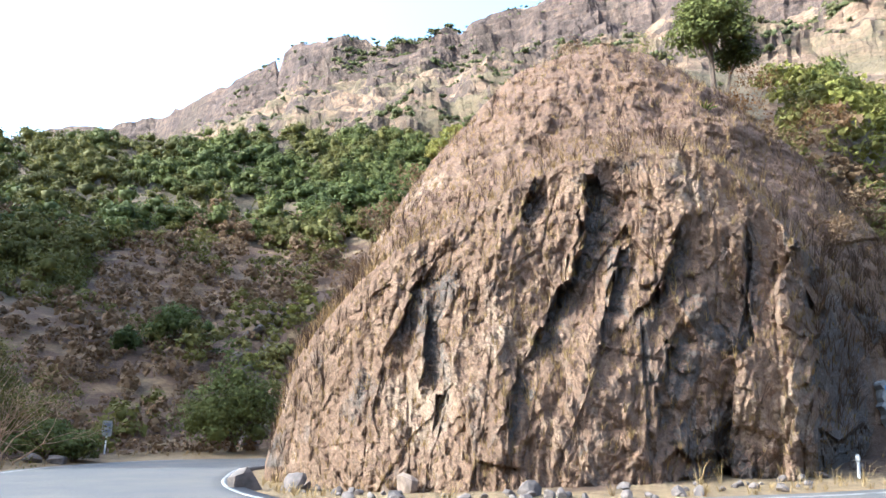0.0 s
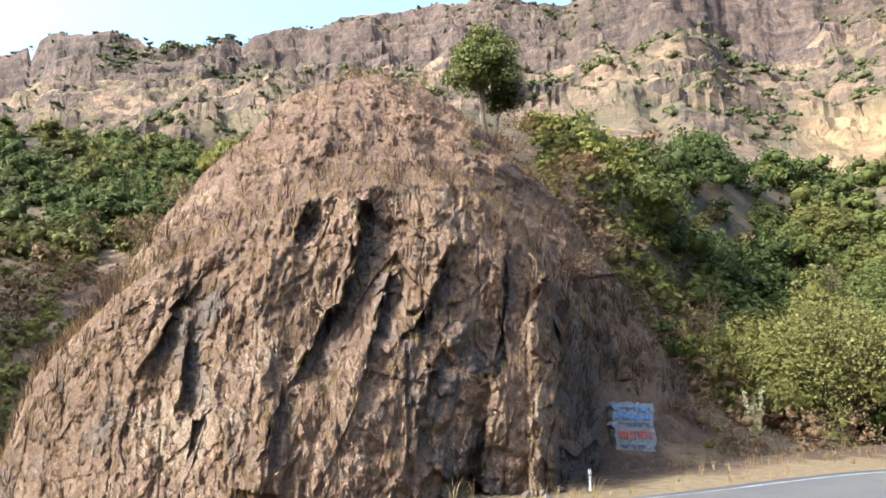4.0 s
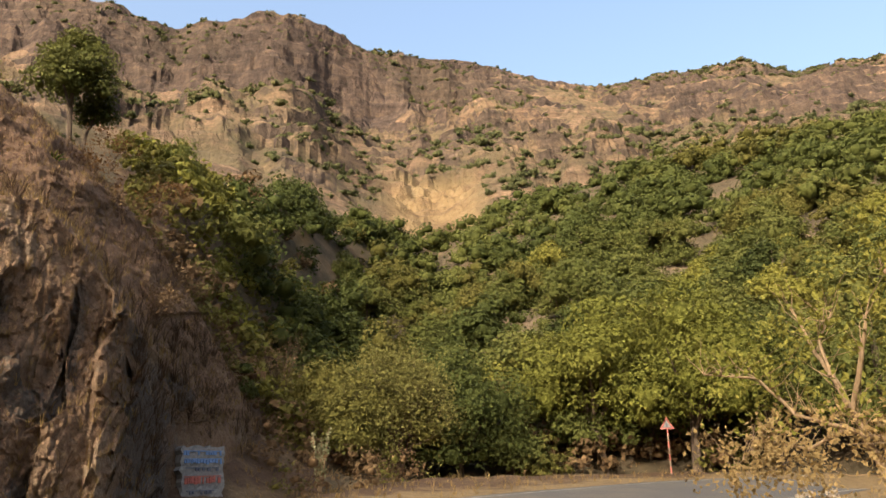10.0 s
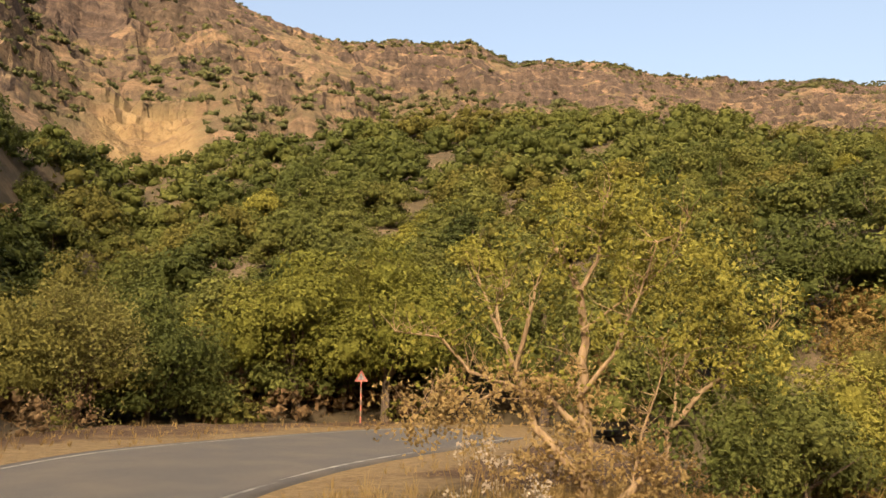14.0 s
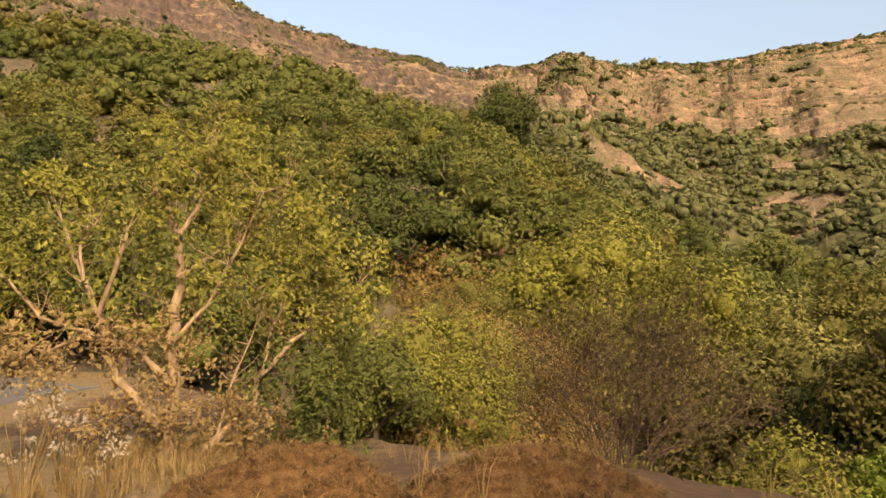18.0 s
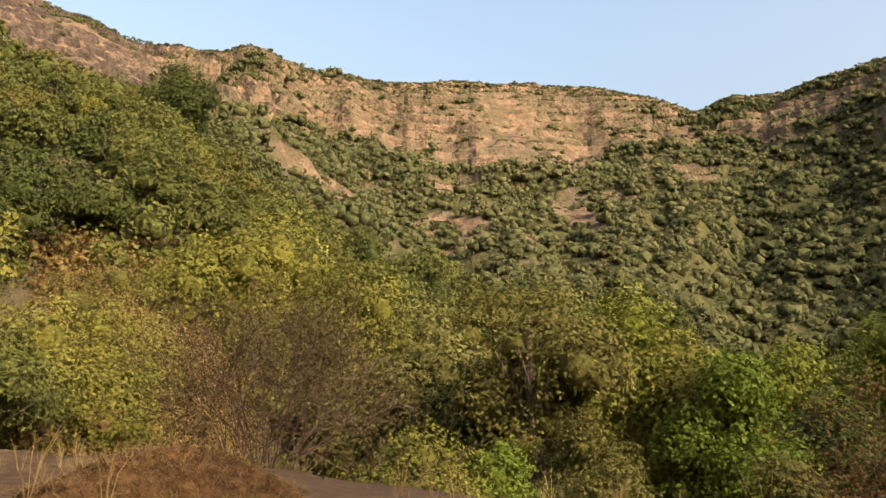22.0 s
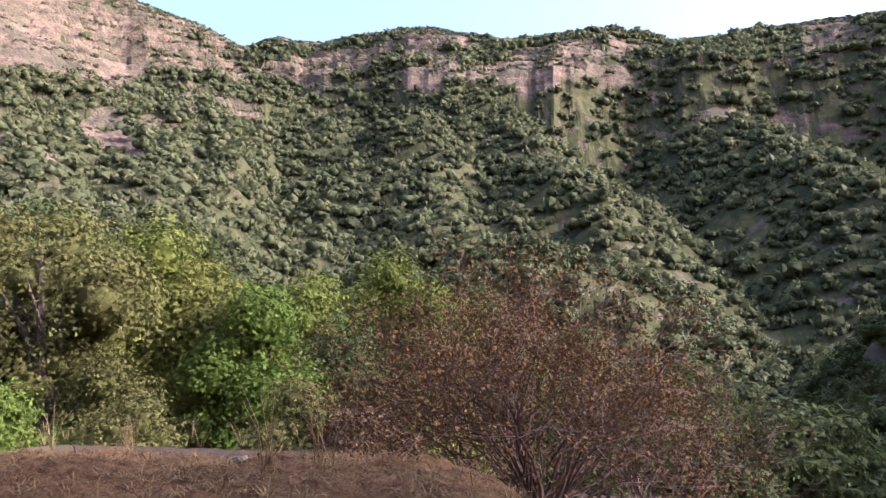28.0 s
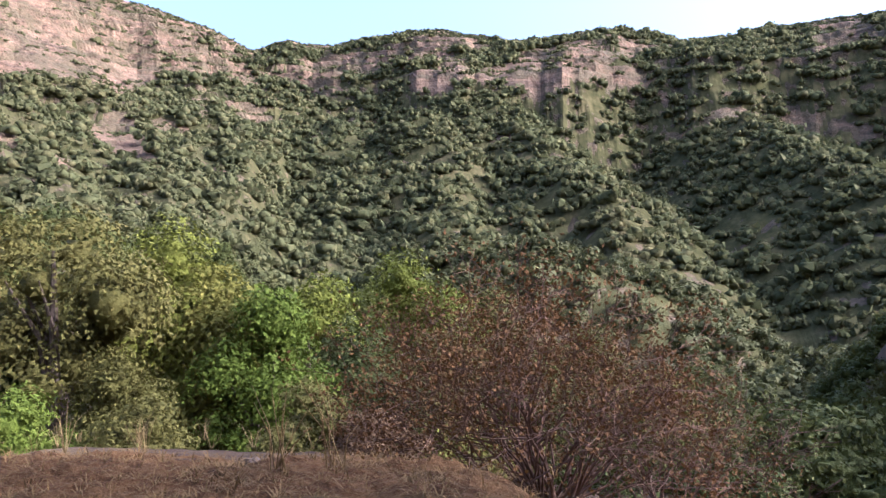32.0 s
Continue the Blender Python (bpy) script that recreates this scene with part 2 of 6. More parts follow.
def leaf_material(name, dark, mid, light, patch=0.12, through_light=0.24, far=False):
    """Foliage: colour varies from plant to plant, leaf to leaf, and some light passes through."""
    n = Nodes(name)
    dark, mid, light = (tuple(k * 0.78 for k in c) for c in (dark, mid, light))
    big = n.noise(patch, 2.0)
    if far:
        big = n.math("ADD", n.math("MULTIPLY", big, 0.5), n.math("MULTIPLY", n.noise(0.011, 4.0, 0.6), 0.5))
        big = n.math("ADD", n.math("MULTIPLY", n.math("SUBTRACT", big, 0.5), 2.1), 0.48)
    info = n.t.nodes.new("ShaderNodeObjectInfo").outputs["Random"]
    plant = n.math("ADD", n.math("MULTIPLY", big, 0.75), n.math("MULTIPLY", info, 0.3))
    col = n.ramp(plant, [(0.25, dark), (0.5, mid), (0.78, light)])
    isle = n.geo.outputs["Random Per Island"]
    col = n.mix(n.math("MULTIPLY", isle, 0.55 if far else 0.4), col, n.ramp(isle, [(0.0, dark), (0.7, mid), (1.0, light)]))
    spray = n.noise(5.0 if not far else 1.3, 4.0, 0.7)
    col = n.mix(n.ramp(spray, [(0.35, 0.45), (0.6, 0.0)]), col, dark)
    n.bump(spray, 0.8, 0.12 if not far else 0.5)
    n.done(col, 0.7 if not far else 0.85, 0.1 if not far else 0.06)
    tr = n.t.nodes.new("ShaderNodeBsdfTranslucent")
    n.put(tr, "Color", col)
    m = n.t.nodes.new("ShaderNodeMixShader")
    m.inputs[0].default_value = through_light
    out = n.t.nodes["Material Output"]
    n.t.links.new(n.bsdf.outputs[0], m.inputs[1])
    n.t.links.new(tr.outputs[0], m.inputs[2])
    n.t.links.new(m.outputs[0], out.inputs[0])
    return n.mat


M_LEAF_DEEP = leaf_material("leaf_deep_green", (0.044, 0.054, 0.013), (0.077, 0.089, 0.020), (0.116, 0.124, 0.028))
M_LEAF_FOREST = leaf_material("leaf_forest", (0.066, 0.073, 0.018), (0.110, 0.118, 0.026), (0.172, 0.168, 0.040))
M_LEAF_FAR = leaf_material("leaf_far_slope", (0.072, 0.080, 0.034), (0.124, 0.127, 0.050), (0.212, 0.180, 0.078), 0.13, 0.32, True)
M_LEAF_VALLEY = leaf_material("leaf_valley_woods", (0.060, 0.066, 0.022), (0.104, 0.106, 0.036), (0.170, 0.146, 0.058), 0.10)
M_LEAF_YELLOW = leaf_material("leaf_yellow_green", (0.115, 0.112, 0.020), (0.195, 0.182, 0.030), (0.285, 0.250, 0.050))
M_LEAF_OLIVE = leaf_material("leaf_olive", (0.070, 0.065, 0.014), (0.124, 0.113, 0.024), (0.195, 0.168, 0.040))
M_LEAF_BRIGHT = leaf_material("leaf_bright_green", (0.070, 0.096, 0.010), (0.120, 0.158, 0.014), (0.178, 0.214, 0.028))
M_LEAF_DRY = leaf_material("leaf_dry_brown", (0.109, 0.066, 0.031), (0.187, 0.117, 0.055), (0.281, 0.187, 0.098), 0.6)
M_LEAF_RED = leaf_material("leaf_dry_red", (0.084, 0.043, 0.013), (0.134, 0.066, 0.019), (0.172, 0.096, 0.030), 0.6)
M_LEAF_PALE = leaf_material("leaf_pale_dry", (0.296, 0.234, 0.156), (0.406, 0.328, 0.234), (0.515, 0.437, 0.335), 0.6)
M_LEAF_GREY = leaf_material("leaf_pale_green", (0.20, 0.19, 0.09), (0.30, 0.285, 0.145), (0.40, 0.38, 0.22), 0.6)
M_LEAF_LIME = leaf_material("leaf_lime_green", (0.082, 0.096, 0.011), (0.145, 0.160, 0.017), (0.225, 0.228, 0.030))
M_LEAF_SUNNY = leaf_material("leaf_sunny_green", (0.085, 0.090, 0.015), (0.140, 0.142, 0.022), (0.205, 0.195, 0.036))
M_LEAF_GOLD = leaf_material("leaf_golden_dry", (0.15, 0.090, 0.028), (0.225, 0.145, 0.044), (0.30, 0.21, 0.07), 0.5)
M_LEAF_LIGHT = leaf_material("leaf_pale_yellow_green", (0.13, 0.12, 0.032), (0.21, 0.19, 0.052), (0.30, 0.27, 0.085), 0.4)
M_LEAF_RUST = leaf_material("leaf_rusty_olive", (0.070, 0.055, 0.016), (0.110, 0.086, 0.025), (0.165, 0.128, 0.040), 0.6)
M_GRASS_DRY = leaf_material("dry_grass", (0.205, 0.130, 0.048), (0.305, 0.205, 0.080), (0.410, 0.295, 0.130), 0.5, 0.3)
M_STRAW_OLD = leaf_material("weathered_straw", (0.145, 0.086, 0.030), (0.225, 0.138, 0.048), (0.32, 0.215, 0.080), 0.5, 0.2)


def bark_material(name, a, b):
    n = Nodes(name)
    g = n.noise(9.0, 5.0, 0.6, (1, 1, 0.25))
    n.bump(g, 0.6, 0.02)
    return n.done(n.ramp(g, [(0.3, a), (0.7, b)]), 0.9)


M_BARK = bark_material("bark_brown", (0.05, 0.036, 0.025), (0.14, 0.10, 0.07))
M_BARK_PALE = bark_material("bark_pale", (0.14, 0.092, 0.050), (0.31, 0.212, 0.120))
M_TWIG = bark_material("twig_reddish", (0.050, 0.030, 0.018), (0.105, 0.066, 0.038))
M_TWIG_RED = bark_material("twig_dull_red", (0.056, 0.031, 0.019), (0.125, 0.072, 0.044))


def canopy_material():
    """Understory below far crowns, dark to imitate shade in the gaps: tone changes from tree to tree and spray to
    spray.
    """
    n = Nodes("understory_gap_shade")
    tree, spray, wide = n.noise(0.17, 2.0), n.noise(1.6, 5.0, 0.7), n.noise(0.012, 3.0)
    tone = n.math("ADD", n.math("MULTIPLY", tree, 0.5), n.math("ADD", n.math("MULTIPLY", spray, 0.32), n.math("MULTIPLY", wide, 0.3)))
    n.bump(spray, 0.6, 0.5)
    return n.done(n.ramp(tone, [(0.40, (0.030, 0.031, 0.013)), (0.55, (0.053, 0.051, 0.021)), (0.70, (0.090, 0.074, 0.035))]), 1.0, 0.0)


M_GAP_SHADE = canopy_material()


def ground_material():
    """Soil, dry grass, leaf litter under the woods, and bare basalt, told apart by steepness and height."""
    n = Nodes("hillside_ground")
    pos = n.geo.outputs["Position"]
    up = n.split(n.geo.outputs["Normal"], 2)
    z = n.split(pos, 2)
    fine, mid, wide = n.noise(4.0, 7.0, 0.7), n.noise(0.45, 6.0, 0.65), n.noise(0.03, 6.0, 0.6)
    soil = n.ramp(fine, [(0.25, (0.040, 0.025, 0.015)), (0.55, (0.078, 0.048, 0.029)), (0.8, (0.130, 0.086, 0.053))])
    straw = n.ramp(fine, [(0.3, (0.120, 0.083, 0.042)), (0.6, (0.195, 0.138, 0.070)), (0.8, (0.260, 0.192, 0.102))])
    sandy = n.t.nodes.new("ShaderNodeAttribute")
    sandy.attribute_name = "sandy"
    near = n.mix(n.ramp(n.math("ADD", mid, n.math("MULTIPLY", sandy.outputs["Fac"], 0.3)), [(0.5, 0.0), (0.68, 0.85)]), soil, straw)
    strata = n.noise(1.0, 9.0, 0.72, (0.014, 0.014, 0.15))
    high = n.ramp(strata, [(0.32, (0.080, 0.054, 0.036)), (0.44, (0.155, 0.102, 0.065)), (0.56, (0.245, 0.160, 0.098)), (0.70, (0.135, 0.090, 0.057))])
    blotch = n.noise(0.09, 8.0, 0.7)
    high = n.mix(n.ramp(n.math("ADD", n.math("MULTIPLY", wide, 0.5), n.math("MULTIPLY", blotch, 0.5)), [(0.44, 0.0), (0.54, 0.75)]), high, (0.090, 0.078, 0.040))
    streak = n.noise(1.0, 9.0, 0.75, (0.20, 0.20, 0.06))
    cliff = n.ramp(n.math("ADD", n.math("MULTIPLY", streak, 0.55), n.math("MULTIPLY", strata, 0.45)), [(0.38, (0.027, 0.021, 0.018)), (0.47, (0.058, 0.042, 0.034)), (0.55, (0.102, 0.071, 0.053)), (0.66, (0.180, 0.122, 0.083))])
    outcrop = n.t.nodes.new("ShaderNodeAttribute")
    outcrop.attribute_name = "outcrop"
    crag = n.math("ADD", n.math("ADD", outcrop.outputs["Fac"], n.math("MULTIPLY", n.math("SUBTRACT", blotch, 0.5), 1.6)), n.math("MULTIPLY", n.math("SUBTRACT", 0.72, up), 0.9))
    far = n.mix(n.ramp(crag, [(0.40, 0.0), (0.58, 1.0)]), high, cliff)
    far = n.mix(n.ramp(n.noise(0.55, 8.0, 0.75), [(0.40, 0.45), (0.54, 0.0)]), far, (0.058, 0.042, 0.030))
    col = n.mix(n.ramp(n.math("DIVIDE", z, 100.0), [(0.25, 0.0), (0.6, 1.0)]), near, far)
    cover = n.t.nodes.new("ShaderNodeAttribute")
    cover.attribute_name = "cover"
    shoulder = n.t.nodes.new("ShaderNodeAttribute")
    shoulder.attribute_name = "shoulder"
    col = n.mix(n.math("MULTIPLY", shoulder.outputs["Fac"], 0.85), col, n.ramp(blotch, [(0.35, (0.110, 0.072, 0.036)), (0.5, (0.220, 0.148, 0.073)), (0.65, (0.280, 0.196, 0.100))]))
    litter = n.ramp(n.math("ADD", n.math("MULTIPLY", mid, 0.5), n.math("MULTIPLY", blotch, 0.5)), [(0.38, (0.046, 0.038, 0.022)), (0.52, (0.086, 0.064, 0.038)), (0.62, (0.135, 0.095, 0.060))])
    col = n.mix(cover.outputs["Fac"], col, litter)
    n.bump(n.math("ADD", n.math("ADD", fine, n.math("MULTIPLY", mid, 2.0)), n.math("MULTIPLY", n.math("ADD", blotch, n.math("MULTIPLY", mid, 0.3)), n.math("MULTIPLY", n.ramp(n.math("DIVIDE", z, 100.0), [(0.25, 0.0), (0.6, 1.0)]), 50.0))), 0.8, 0.15)
    return n.done(col, 0.95, 0.1)


def rock_material():
    n = Nodes("weathered_basalt")
    pos = n.geo.outputs["Position"]
    up = n.split(n.geo.outputs["Normal"], 2)
    z = n.split(pos, 2)
    fine, mid, wide = n.noise(8.0, 9.0, 0.72), n.noise(1.5, 8.0, 0.72, (1, 1, 0.8)), n.noise(0.30, 5.0, 0.6)
    stone = n.ramp(fine, [(0.25, (0.052, 0.042, 0.033)), (0.5, (0.100, 0.081, 0.063)), (0.75, (0.172, 0.140, 0.108))])
    clay = n.ramp(n.math("ADD", n.math("MULTIPLY", mid, 0.6), n.math("MULTIPLY", fine, 0.4)), [(0.3, (0.094, 0.055, 0.031)), (0.5, (0.172, 0.108, 0.063)), (0.7, (0.285, 0.198, 0.122))])
    cream = n.ramp(fine, [(0.3, (0.215, 0.150, 0.092)), (0.7, (0.345, 0.255, 0.165))])
    bare = n.t.nodes.new("ShaderNodeAttribute")
    bare.attribute_name = "bare"
    body = n.mix(n.ramp(n.math("ADD", bare.outputs["Fac"], n.math("MULTIPLY", n.math("SUBTRACT", mid, 0.5), 1.1)), [(0.42, 0.0), (0.66, 0.95)]), clay, stone)
    body = n.mix(n.ramp(n.math("ADD", wide, n.math("MULTIPLY", n.math("SUBTRACT", fine, 0.5), 0.3)), [(0.57, 0.0), (0.66, 0.7)]), body, cream)
    top = n.ramp(fine, [(0.3, (0.080, 0.044, 0.027)), (0.55, (0.150, 0.090, 0.053)), (0.8, (0.245, 0.165, 0.095))])
    body = n.mix(n.ramp(n.math("ADD", up, n.math("MULTIPLY", n.math("SUBTRACT", fine, 0.5), 0.6)), [(0.42, 0.0), (0.66, 0.9)]), body, top)
    body = n.mix(n.ramp(n.math("ADD", n.math("DIVIDE", z, 20.0), n.math("MULTIPLY", n.math("SUBTRACT", wide, 0.5), 0.25)), [(0.44, 0.0), (0.56, 0.65)]), body, top)
    body = n.mix(n.ramp(n.noise(16.0, 8.0, 0.78), [(0.36, 0.5), (0.50, 0.0)]), body, (0.050, 0.036, 0.026))
    n.bump(n.math("ADD", n.math("ADD", fine, n.math("MULTIPLY", n.noise(26.0, 4.0, 0.7), 0.45)), n.math("MULTIPLY", mid, 1.2)), 1.0, 0.09)
    return n.done(body, 0.93, 0.15)


def road_material():
    n = Nodes("worn_asphalt")
    fine, mid = n.noise(60.0, 3.0), n.noise(0.6, 4.0)
    col = n.mix(n.ramp(mid, [(0.4, 0.0), (0.7, 0.6)]), n.ramp(fine, [(0.3, (0.045, 0.042, 0.040)), (0.7, (0.080, 0.072, 0.062))]), (0.108, 0.088, 0.064))
    n.bump(fine, 0.4, 0.01)
    return n.done(col, 0.85, 0.3)


def plain(name, colour, rough=0.7, spread=0.2, scale=12.0):
    n = Nodes(name)
    g = n.noise(scale, 5.0, 0.6)
    a, b = [c * (1 - spread) for c in colour], [min(1, c * (1 + spread)) for c in colour]
    n.bump(g, 0.25, 0.01)
    return n.done(n.ramp(g, [(0.3, tuple(a)), (0.7, tuple(b))]), rough, 0.3)


M_GROUND, M_ROCK, M_ROAD = ground_material(), rock_material(), road_material()
M_WHITE = plain("chalky_white_paint", (0.185, 0.18, 0.17), 0.8, 0.3)
M_WORN = plain("worn_road_paint", (0.155, 0.145, 0.128), 0.85, 0.55, 2.0)
M_RED = plain("faded_red_paint", (0.32, 0.10, 0.075), 0.7)
M_BLUE = plain("faded_blue_paint", (0.12, 0.20, 0.36), 0.7)


def earth_material():
    """Heaped soil: crumbs, clods and bits of old straw."""
    n = Nodes("crumbly_brown_earth")
    crumb, clod = n.noise(38.0, 5.0, 0.7), n.noise(7.0, 5.0, 0.65)
    col = n.ramp(clod, [(0.32, (0.057, 0.028, 0.010)), (0.5, (0.112, 0.057, 0.021)), (0.68, (0.179, 0.099, 0.038))])
    col = n.mix(n.ramp(crumb, [(0.52, 0.0), (0.66, 0.75)]), col, (0.216, 0.129, 0.056))
    n.bump(n.math("ADD", crumb, n.math("MULTIPLY", clod, 2.0)), 1.0, 0.05)
    return n.done(col, 0.95, 0.1)


M_EARTH = earth_material()
M_STEEL = plain("painted_steel_post", (0.55, 0.53, 0.5), 0.5)

# ---- the land: rings of distance and height round the verge, by heading ----
HEADINGS = [-60, -32, -22, -12, 0, 12, 20, 28, 36, 42, 48, 54, 62, 70, 80, 90, 97, 104, 112, 120, 130, 140, 150, 160, 170, 185, 200, 240, 300]
EDGE_R = [14, 24, 31, 33, 26, 18, 17, 19, 21, 26, 32, 34, 36, 36, 24, 14, 12.5, 11.5, 10.5, 9.2, 8.6, 8.2, 7.8, 6.4, 5.6, 5.4, 6, 10, 14]
FOOT_R = [40, 42, 42, 42, 36, 24, 21, 23, 25, 31, 37, 40, 42, 44, 42, 34, 28, 26, 26, 28, 32, 38, 48, 58, 75, 90, 40, 20, 40]
FOOT_Z = [-2, -1.6, -1.6, -1.6, -1.2, -0.5, -0.2, 0.1, 0.4, 0.7, 0.9, 1.0, 1.1, 1.2, 0.8, -1, -2.0, -3, -4.5, -6.5, -8, -9, -10, -12, -16, -19, -6, 1.0, -2]
CREST_R = [160, 170, 170, 175, 180, 50, 47, 55, 75, 95, 120, 120, 125, 130, 130, 120, 110, 100, 88, 84, 80, 75, 75, 80, 110, 140, 110, 70, 160]
CREST_EL = [12, 15.3, 16.6, 18.3, 19.0, 21.0, 22.6, 20.5, 19.5, 17.5, 15.8, 18.5, 20.6, 21.3, 21.6, 20.8, 18.0, 15.8, 10.2, 6.2, 3.0, 0.2, -2.5, -4.5, -7.5, -9.5, 8, 28, 10]
SKY_EL = [10, 15.5, 18.7, 25.0, 27.4, 29.9, 31.4, 31.2, 33.0, 31.1, 30.4, 29.5, 27.4, 27.5, 25.9, 23.8, 22.7, 21.4, 21.9, 20.4, 19.9, 19.2, 18.6, 19.6, 19.2, 18.3, 18.2, 14, 10]
BASE_EL = [8, 12, 16.0, 22.2, 24.3, 26.5, 26.8, 27.0, 27.4, 27.2, 26.9, 26.5, 24.5, 24.0, 22.5, 20.4, 19.0, 18.0, 17.0, 15.0, 14.4, 14.2, 15.4, 17.2, 17.0, 16.6, 16, 11, 8]
HALF_Z = [0.4, 0.38, 0.38, 0.36, 0.4, 0.5, 0.6, 0.6, 0.24, 0.17, 0.28, 0.40, 0.46, 0.46, 0.45, 0.45, 0.5, 0.55, 0.55, 0.5, 0.5, 0.5, 0.5, 0.5, 0.5, 0.5, 0.5, 0.5, 0.4]
TOP_Z = 300.0
# fine outline of the skyline: heading, rise in degrees
SKYLINE = [-13.6, -0.9, -13.2, 0.3, -5, -0.1, -3.2, -0.5, -0.6, 0.25, 0.8, -0.35, 2.2, 0.05, 4.5, 0, 7, 0.2, 23, 0.2, 25.3, -0.5, 29, -0.3, 33, 0.2, 36, 0.25, 39, 0.3, 62.5, -0.35,
           66, 0.15, 73, 0.35, 77, -0.55, 80, 0.1, 104.6, -0.1, 108, -0.3, 111, 0.15, 115.7, -0.55, 120, 0.1, 132.8, 0.5, 138.5, 0.35, 142.5, -0.3, 145.5, -1.35, 148, -0.25, 153, -0.25, 157, 0.3, 160, 0.1, 166, -0.4, 173, 0.35, 178, -0.5, 182, -0.2]


# shallow spurs and gullies on the far slopes: headings at foot, middle and top, half width in degrees, height in metres
SPURS = [(147, 147, 146, 5, -16), (136, 132, 129, 8, 15), (122, 119, 117, 7, 14), (128, 126, 123, 4, -8), (141, 139, 137, 4, 8), (112, 111, 110, 5, 10)]
# great ridges that come down towards the valley: heading, elevation and distance of points along each crest, and the fall of its sides
RIDGES = [
    ([(161.3, 17.0, 740), (161.8, 15.7, 680), (164.7, 13.7, 600), (167.8, 11.6, 520), (170.4, 9.0, 440), (172.6, 5.5, 370), (173.6, 2.2, 320)], 0.80),
    ([(158.8, 13.6, 590), (159.5, 10.6, 500), (160.6, 7.5, 420), (160.6, 4.6, 360), (161.2, 1.2, 310)], 0.80),
    ([(152.0, 12.6, 620), (153.6, 9.4, 530), (153.2, 6.4, 450), (151.2, 3.2, 390)], 0.60),
    ([(178.3, 15.8, 750), (181.5, 13.1, 670), (184.2, 11.7, 590), (187.2, 10.1, 520), (189.7, 8.3, 460), (193.6, 6.4, 400), (198, 3.6, 350)], 0.80),
    ([(161.5, 2.4, 262), (167.9, 3.0, 240), (174.3, 2.5, 220), (178.4, 1.5, 205), (181.4, -0.6, 195), (185, -4.5, 180)], 0.60)]


def fine_sky(az):
    return np.interp(az, SKYLINE[0::2], SKYLINE[1::2], left=0, right=0)


ROAD = [(4.0, 39.0), (-2.5, 36.5), (-7.5, 32.5), (-9.4, 26.5), (-8.7, 20.5), (-7.2, 15.2), (-4.8, 11.2), (-1.0, 9.0), (4.0, 8.7), (10.0, 10.9), (17.0, 11.9), (24.0, 11.7), (32.0, 10.6), (41.0, 7.4), (47.5, 1.5), (52.0, -6.0)]
ROAD_HALF = 3.5


def spline(points, per=12):
    out = []
    n = len(points)
    for i in range(n - 1):
        p0, p1, p2, p3 = (np.array(points[min(max(k, 0), n - 1)], float) for k in (i - 1, i, i + 1, i + 2))
        for k in range(per):
            t = k / per
            out.append(0.5 * (2 * p1 + (p2 - p0) * t + (2 * p0 - 5 * p1 + 4 * p2 - p3) * t * t + (3 * p1 - p0 - 3 * p2 + p3) * t ** 3))
    out.append(np.array(points[-1], float))
    return np.array(out)


ROAD_LINE = spline(ROAD)


def road_distance(x, y):
    d = np.full(np.shape(x), 1e9)
    for px, py in ROAD_LINE[::2]:
        d = np.minimum(d, np.hypot(x - px, y - py))
    return d


def bench_z(x, y):
    """The road bench: it climbs towards the east and falls towards the north-west."""
    right = smooth(5, 17, x) * (0.02 * np.maximum(x - 10, 0) + 0.055 * np.maximum(y - 8.5, 0) + 0.05)
    left = -0.05 * np.maximum(y - 6, 0) * smooth(5, -2, x) - 0.03 * np.maximum(-x, 0)
    return np.clip(right, 0, 1.25) + np.clip(left, -2.2, 0)


def rings(az):
    az = (np.asarray(az, float) + 60) % 360 - 60
    g = lambda table: np.interp(az, HEADINGS, table)
    el = lambda table: np.tan(np.radians(g(table)))
    edge_r = g(EDGE_R)
    ex, ey = polar(az, edge_r)
    edge_z = bench_z(ex, ey)
    cr = g(CREST_R)
    cz = EYE.z + cr * el(CREST_EL)
    top_el = np.radians(g(SKY_EL) + fine_sky(az) + 0.1)
    tr = TOP_Z / np.tan(np.radians(g(SKY_EL)))
    tz = EYE.z + tr * np.tan(top_el)
    valley = smooth(108, 124, az) * (1 - smooth(205, 240, az))
    dr = cr * 1.3 + valley * 70
    dz = (cz - 5) * (1 - valley) + valley * np.minimum(cz - 16, -30)
    tr = tr * (1 + 0.05 * fbm(az * 0.16, az * 0 + 0.3, 15, 2) + (0.016 - 0.005 * valley) * fbm(az * 0.55, az * 0 + 4.3, 16, 3))
    tz = EYE.z + tr * np.tan(top_el)
    br = tr - 72 - 115 * valley - 70 * smooth(50, 60, az) * (1 - valley) * smooth(200, 150, az) + (7 + valley) * fbm(az * 0.8, az * 0 + 2.1, 17, 3)
    bz = EYE.z + br * el(BASE_EL)
    deep = smooth(146, 153, az) * valley
    mr = dr + (br - dr) * (0.5 + 0.18 * deep)
    mz = dz + (bz - dz) * (0.47 - 0.06 * valley - 0.29 * deep)
    fr, fz = g(FOOT_R), g(FOOT_Z)
    hr, hz = fr + (cr - fr) * 0.48, fz + (cz - fz) * g(HALF_Z)
    r = np.stack([0 * az, edge_r, fr, hr, cr, dr, mr, br, tr, tr * 1.25, tr * 0 + 2600], -1)
    z = np.stack([0 * az, edge_z, fz, hz, cz, dz, mz, bz, tz, tz - 8, tz * 0 + 200], -1)
    return r, z


